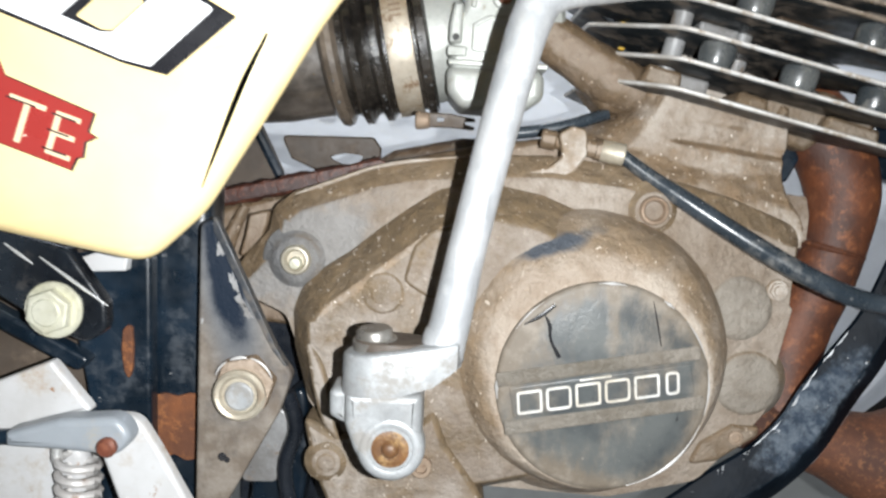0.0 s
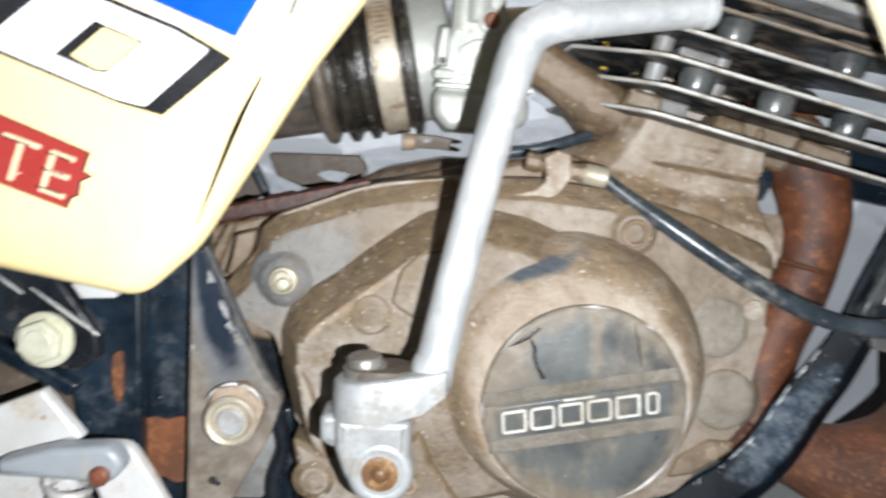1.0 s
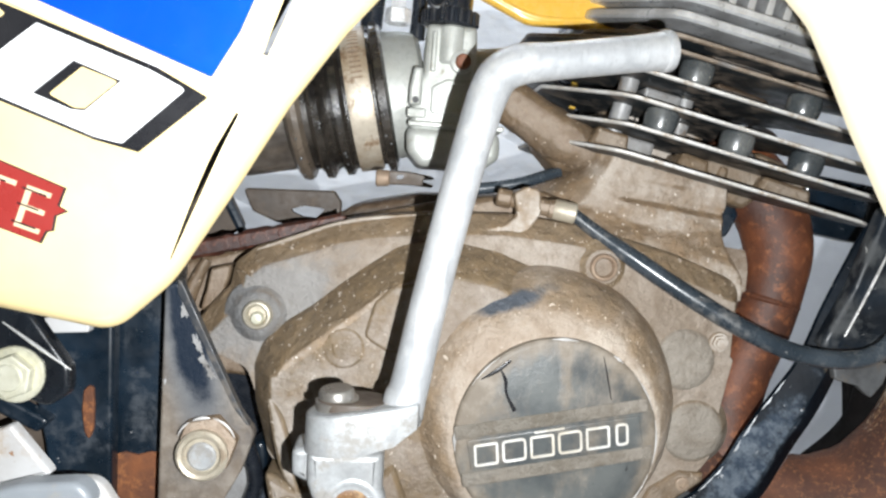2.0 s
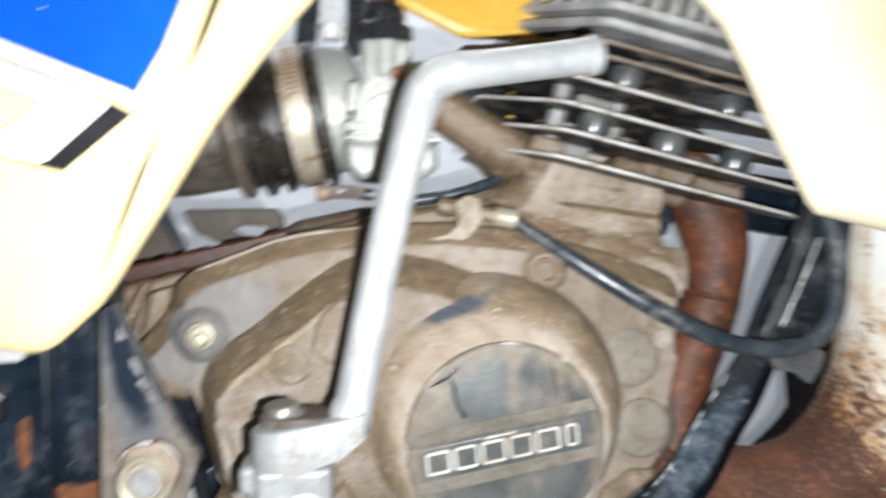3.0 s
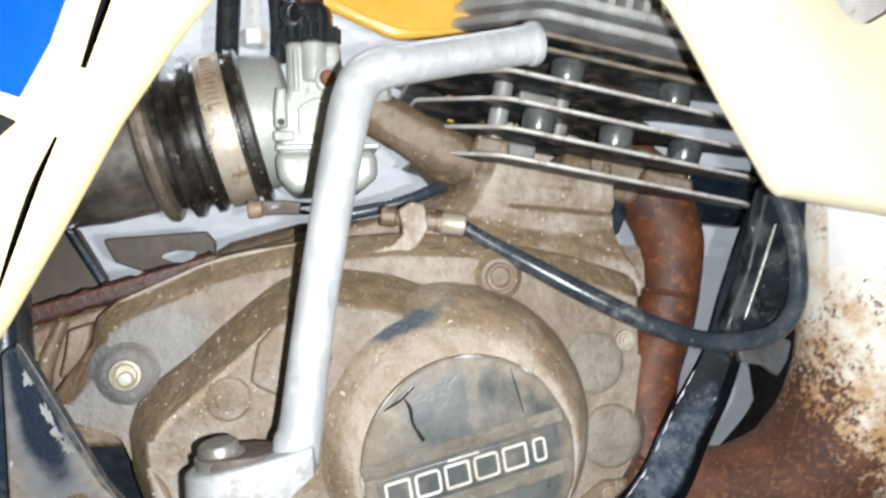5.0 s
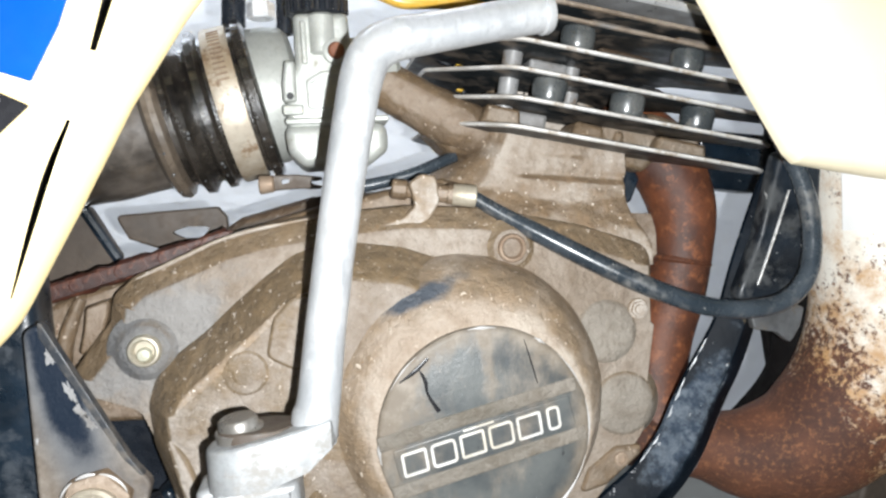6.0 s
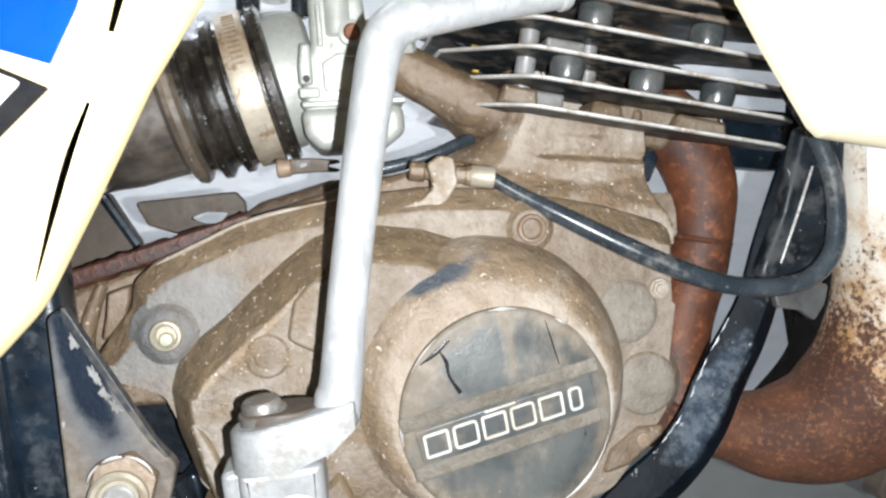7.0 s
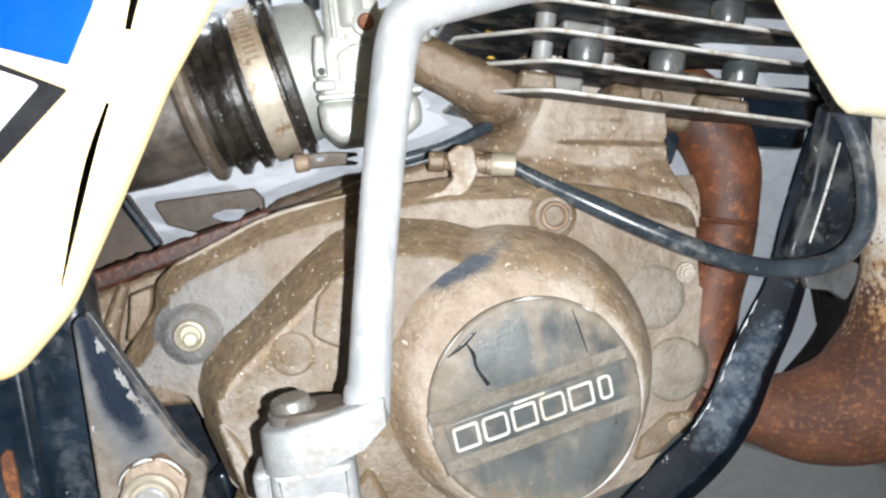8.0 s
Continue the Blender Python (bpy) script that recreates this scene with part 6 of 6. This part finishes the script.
    part("bowl_joint", bm, M["carb"], carb)
    # raised frames and slide housing on the body
    bm = B()
    o = bend([(0.0555, 0.5960), (0.0800, 0.5960), (0.0800, 0.6160), (0.0640, 0.6160), (0.0555, 0.6110)], 0.003)
    i = [tuple(v) for v in inset(ccw(o), 0.0022)]
    slab(bm, o, 0.4490, 0.455, 0.0008, (i,), 2)
    part("raised_rib", bm, M["carb"], carb)
    bm = B()
    slab(bm, bend([(0.0425, 0.6000), (0.0500, 0.6000), (0.0500, 0.6220), (0.0445, 0.6220), (0.0425, 0.6100)], 0.002), 0.4485, 0.46, 0.002)
    part("cast_pad", bm, M["carb"], carb)
    bm = B()
    slab(bm, bend([(0.0420, 0.5930), (0.0530, 0.5930), (0.0530, 0.5985), (0.0420, 0.5985)], 0.0015), 0.4495, 0.46, 0.001)
    part("cast_pad", bm, M["carb"], carb)
    bm = B()
    slab(bm, bend([(0.0540, 0.6200), (0.0570, 0.6200), (0.0570, 0.6430), (0.0540, 0.6430)], 0.001), 0.4490, 0.46, 0.001)
    part("cast_pad", bm, M["carb"], carb)
    bm = B()
    rod(bm, (0.0655, 0.4570, 0.6250), (0.0655, 0.4570, 0.6475), 0.0085, None, 24)
    part("slide_housing", bm, M["carb"], carb)
    bm = B()
    lathe(bm, [(0.0070, -0.004), (0.0068, 0.003), (0.0056, 0.0036), (0, 0.0036)], facing(0.0720, 0.4510, 0.6265), 24)
    part("screw_boss", bm, M["carb"], carb)
    bm = B()
    lathe(bm, [(0.0046, 0), (0.0044, 0.0020), (0.0034, 0.0030), (0, 0.0030)], facing(0.0725, 0.4474, 0.6262), 18)
    part("idle_screw", bm, M["rust"], carb, "rusty idle screw")
    bm = B()
    lathe(bm, [(0.0020, 0), (0.0018, 0.001), (0, 0.001)], facing(0.0465, 0.4485, 0.6030), 12)
    part("vent", bm, M["ink"], carb)
    # black top: a scalloped ring, a domed cap with a looped lug, and the cable's ferrule
    bm = B()
    lathe(bm, [(0.0, 0.0085), (0.0128, 0.0085), (0.0130, 0.0170), (0.0118, 0.0205), (0.0085, 0.0222), (0, 0.0225)], along((0.0640, 0.4645, 0.6480), (0.0650, 0.4645, 0.70)), 40)
    top = part("carburettor_top", bm, M["black"], carb, "black plastic carburettor top")
    bm = B()
    lathe(bm, [(0.0, 0.0), (0.0150, 0.0), (0.0158, 0.0010), (0.0158, 0.0078), (0.0148, 0.0092), (0.0, 0.0092)], along((0.0640, 0.4645, 0.6480), (0.0650, 0.4645, 0.70)), 40)
    part("grip_ring", bm, M["black"], top)
    for i in range(9):
        a = radians(-170 + 20 * i)
        bm = B()
        rod(bm, (0.0640 + 0.0156 * math.cos(a), 0.4645 + 0.0156 * math.sin(a), 0.6484), (0.0642 + 0.0156 * math.cos(a), 0.4645 + 0.0156 * math.sin(a), 0.6568), 0.0019, None, 10)
        part("grip_rib", bm, M["black"], top)
    bm = B()
    loop = [(0.0555 + 0.0052 * math.cos(a), 0.4520, 0.6630 + 0.0062 * math.sin(a), 0.0018) for a in [radians(20 + 32 * q) for q in range(11)]]
    tube(bm, loop, 4, 12)
    part("cable_lug", bm, M["black"], top)
    bm = B()
    rod(bm, (0.0652, 0.4645, 0.669), (0.0658, 0.4645, 0.681), 0.0074, 0.0066, 20)
    rod(bm, (0.0658, 0.4645, 0.680), (0.0668, 0.4645, 0.700), 0.0036, 0.0030, 12)
    tube(bm, [(0.0668, 0.4645, 0.698, 0.0024), (0.0700, 0.468, 0.72, 0.0024), (0.080, 0.475, 0.75, 0.0024)], 6, 10)
    part("throttle_cable", bm, M["redrust"], carb, "rusty throttle cable end")
    # choke plunger beside the top
    bm = B()
    rod(bm, (0.0328, 0.478, 0.6510), (0.0328, 0.478, 0.6600), 0.0080, 0.0078, 6, 0.0006)
    rod(bm, (0.0328, 0.478, 0.6595), (0.0330, 0.478, 0.6810), 0.0050, 0.0048, 6, 0.0006)
    part("choke_plunger", bm, M["plunger"], carb, "bright hexagonal choke plunger")
    bm = B()
    rod(bm, (0.0330, 0.478, 0.6805), (0.0334, 0.478, 0.700), 0.0036, 0.0030, 16)
    part("plunger_cap", bm, M["redrust"], carb)
    bm = B()
    tube(bm, [(0.016, 0.49, 0.650, 0.007), (0.018, 0.49, 0.675, 0.007), (0.022, 0.49, 0.71, 0.007)], 4, 14)
    part("breather_hose", bm, M["black"], carb, "black breather hose")
    bm = B()
    tube(bm, [(0.045, 0.49, 0.645, 0.005), (0.046, 0.49, 0.67, 0.005), (0.044, 0.49, 0.71, 0.005)], 4, 14)
    part("fuel_hose", bm, M["black"], carb)


intake()


# clutch cable with ferrule and bracket
def clutch_cable():
    bm = B()
    tube(bm, [(0.140, 0.443, 0.5450, 0.0040), (0.159, 0.437, 0.5320, 0.0044), (0.178, 0.430, 0.5200, 0.0054), (0.206, 0.420, 0.5030, 0.0056), (0.234, 0.412, 0.4880, 0.0054), (0.262, 0.408, 0.4770, 0.0052), (0.291, 0.408, 0.4735, 0.0052), (0.3135, 0.410, 0.4780, 0.0052), (0.3275, 0.412, 0.4940, 0.0052), (0.3325, 0.418, 0.5240, 0.0052), (0.3290, 0.426, 0.5520, 0.0052), (0.320, 0.44, 0.585, 0.0052)], 10, 18)
    cb = part("clutch_cable", bm, M["cable"], bike, "black sheathed clutch cable with scuffed dusty stretches")
    a = Vector((0.098, 0.449, 0.5505))
    b = Vector((0.1445, 0.4425, 0.5435))
    d = (b - a).normalized()
    bm = B()
    lathe(bm, [(0.0, 0.0), (0.0046, 0.0), (0.0056, 0.001), (0.0056, 0.008), (0.0044, 0.009), (0.0044, 0.013), (0.0062, 0.0135), (0.0062, 0.0185), (0.0050, 0.0190), (0.0050, 0.031), (0.0058, 0.0315), (0.0058, 0.046), (0.0050, 0.047), (0, 0.047)], along(a, b), 20)
    part("adjuster", bm, M["case"], cb, "dusty cable adjuster")
    bm = B()
    lathe(bm, [(0.0058, 0.0), (0.0062, 0.0006), (0.0062, 0.0125), (0.0056, 0.0132), (0.0, 0.0132)], along(a + d * 0.034, b), 20)
    part("ferrule", bm, M["dullzinc"], cb, "pale metal ferrule")
    bm = B()
    slab(bm, bend([(0.1060, 0.5530), (0.1130, 0.5575), (0.1215, 0.5560), (0.1225, 0.5420), (0.1165, 0.5330), (0.1060, 0.5270), (0.0850, 0.5265), (0.0830, 0.5300), (0.1020, 0.5345), (0.1090, 0.5410)], [0.003, 0.004, 0.004, 0.004, 0.005, 0.004, 0.001, 0.001, 0.004, 0.004]), 0.4360, 0.4420, 0.0015)
    part("cable_bracket", bm, M["cyl"], cb, "bent steel cable bracket")


clutch_cable()


# kick lever
def kick_lever():
    bm = B()
    tube(bm, [(0.0490, 0.348, 0.446, 0.0092), (0.0500, 0.348, 0.4560, 0.0098), (0.0520, 0.3485, 0.4640, 0.0090), (0.0580, 0.351, 0.500, 0.0085), (0.0665, 0.354, 0.5435, 0.0086), (0.0745, 0.357, 0.580, 0.0089), (0.0790, 0.3595, 0.597, 0.0093), (0.0840, 0.361, 0.6070, 0.0095), (0.0935, 0.3625, 0.6125, 0.0094), (0.110, 0.365, 0.6157, 0.0088), (0.140, 0.369, 0.6213, 0.0087), (0.1640, 0.373, 0.6260, 0.0091)], 8, 28)
    kl = part("kick_lever", bm, M["lever"], bike, "scuffed bare aluminium kick-start lever")
    bm = B()
    lathe(bm, [(0.0090, 0.0), (0.0101, 0.0008), (0.0102, 0.0035), (0.0096, 0.0048), (0.006, 0.0052), (0, 0.0050)], along((0.1620, 0.3727, 0.6256), (0.1860, 0.3767, 0.6303)), 32)
    part("lever_tip", bm, M["lever"], kl)
    # forged yoke at its foot: a round-ended fork lying level, with the pivot pin through it
    lay = Matrix(((1, 0, 0, 0), (0, 0, 1, 0), (0, -1, 0, 0), (0, 0, 0, 1)))
    bm = B()
    plan = circle(0.0208, 0.3480, 0.0150, 32)[8:25] + [(0.0300, 0.3330), (0.0460, 0.3345), (0.0560, 0.3385), (0.0590, 0.3480), (0.0560, 0.3600), (0.0300, 0.3630)]
    made = slab(bm, plan, -0.4575, -0.4335, 0.0022, (), 4, lay)
    for v in made:
        q = max(0.0, (v.co.x - 0.038) / 0.02)
        if v.co.z < 0.445:
            v.co.z += 0.0125 * min(1.0, q) ** 1.3
        low, high = 0.09 * (v.co.x - 0.030), 0.17 * (v.co.x - 0.056)
        q = min(1.0, max(0.0, (v.co.z - 0.4335) / 0.024))
        v.co.z += low + (high - low) * q
    yoke = part("yoke", bm, M["forged"], kl, "forged metal yoke at the foot of the lever")
    bm = B()
    slab(bm, circle(0.0225, 0.3500, 0.0122, 28)[7:22] + [(0.0340, 0.3380), (0.0420, 0.3440), (0.0420, 0.3580), (0.0340, 0.3620)], -0.4552, -0.4500, 0.001, (), 3, lay)
    part("grease_pocket", bm, M["darkplate"], yoke, "pocket filled with brown grease")
    bm = B()
    lathe(bm, [(0.0098, -0.004), (0.0098, 0.0015), (0.0082, 0.0020), (0.0080, 0.0052), (0.0070, 0.0064), (0.0, 0.0066)], pose(0.0195, 0.3485, 0.4535, 4, -6, 0), 36)
    part("pivot_pin", bm, M["pin"], kl, "round pivot pin, greasy grey")
    # splined hub with clamp bolt
    bm = B()
    o = bend([(0.0080, 0.4330), (0.0420, 0.4335), (0.0425, 0.4100), (0.0395, 0.4010), (0.0300, 0.3945), (0.0200, 0.3965), (0.0130, 0.4060), (0.0085, 0.4180)], [0.003, 0.003, 0.006, 0.012, 0.014, 0.012, 0.010, 0.005])
    slab(bm, o, 0.3380, 0.3750, 0.004, (), 5)
    hub = part("splined_hub", bm, M["forged"], kl, "dull splined hub")
    bm = B()
    slab(bm, bend([(0.0005, 0.4315), (0.0100, 0.4330), (0.0100, 0.4150), (0.0010, 0.4195)], 0.003), 0.3440, 0.3640, 0.003)
    part("hub_ear", bm, M["forged"], hub)
    bm = B()
    lathe(bm, [(0.0096, -0.003), (0.0094, -0.0014), (0.0072, -0.0006), (0.0040, -0.0008), (0.0033, 0.0008), (0.0020, 0.0018), (0, 0.0020)], facing(0.0292, 0.3370, 0.4085), 32)
    part("hub_bolt", bm, M["goldrust"], hub, "orange rusty hub bolt sunk in its ring")
    bm = B()
    lathe(bm, [(0.0152, -0.010), (0.0152, -0.0045), (0.0146, -0.0020), (0.0132, -0.0006), (0.0112, -0.0002), (0.0100, -0.0006), (0.0093, -0.0024)], facing(0.0292, 0.3370, 0.4085), 40)
    part("hub_ring", bm, M["forged"], hub)
    bm = B()
    rod(bm, (0.029, 0.374, 0.409), (0.029, 0.430, 0.409), 0.0120, None, 28)
    part("kick_shaft", bm, M["dirtybolt"], hub)


kick_lever()


# stand under the engine, down to the floor
def stand():
    bm = B()
    tube(bm, [(0.02, 0.47, 0.31, 0.012), (-0.01, 0.42, 0.15, 0.012), (-0.03, 0.38, 0.012, 0.012)], 4, 14)
    part("stand_leg", bm, M["frame"], bike)
    bm = B()
    tube(bm, [(0.02, 0.60, 0.33, 0.012), (-0.01, 0.66, 0.15, 0.012), (-0.03, 0.70, 0.012, 0.012)], 4, 14)
    part("stand_leg", bm, M["frame"], bike)
    bm = B()
    slab(bm, bend([(-0.06, 0.0), (0.0, 0.0), (0.0, 0.012), (-0.06, 0.012)], 0.003, 3), 0.36, 0.40, 0.002)
    part("stand_foot", bm, M["frame"], bike)
    bm = B()
    slab(bm, bend([(-0.06, 0.0), (0.0, 0.0), (0.0, 0.012), (-0.06, 0.012)], 0.003, 3), 0.68, 0.72, 0.002)
    part("stand_foot", bm, M["frame"], bike)


stand()


# small things seen between the larger parts
def small_parts():
    bolt(bike, 0.3300, 0.4300, 0.5570, 0.0055, M["rust"], 0.005, washer=0.007, label="small rusty bolt on the frame gusset")
    bm = B()
    slab(bm, bend([(-0.160, 0.512), (-0.118, 0.501), (-0.110, 0.492), (-0.126, 0.484), (-0.160, 0.492)], 0.004), 0.352, 0.362, 0.003)
    part("reflector", bm, M["red"], bike, "red reflector under the side panel")
    bm = B()
    slab(bm, bend([(0.3120, 0.5420), (0.3180, 0.5440), (0.3165, 0.5455), (0.3200, 0.5475), (0.3150, 0.5460), (0.3110, 0.5440)], 0.0004, 3), 0.3229, 0.3238)
    part("scuff", bm, M["stay"], bike, "dark scuff on the shroud")
    # hose and clip below the pivot plate
    bm = B()
    tube(bm, [(-0.035, 0.425, 0.402, 0.0045), (-0.030, 0.428, 0.380, 0.0045), (-0.036, 0.430, 0.355, 0.0045), (-0.030, 0.432, 0.32, 0.0045)], 6, 14)
    part("drain_hose", bm, M["black"], bike, "black drain hose below the pivot plate")


small_parts()
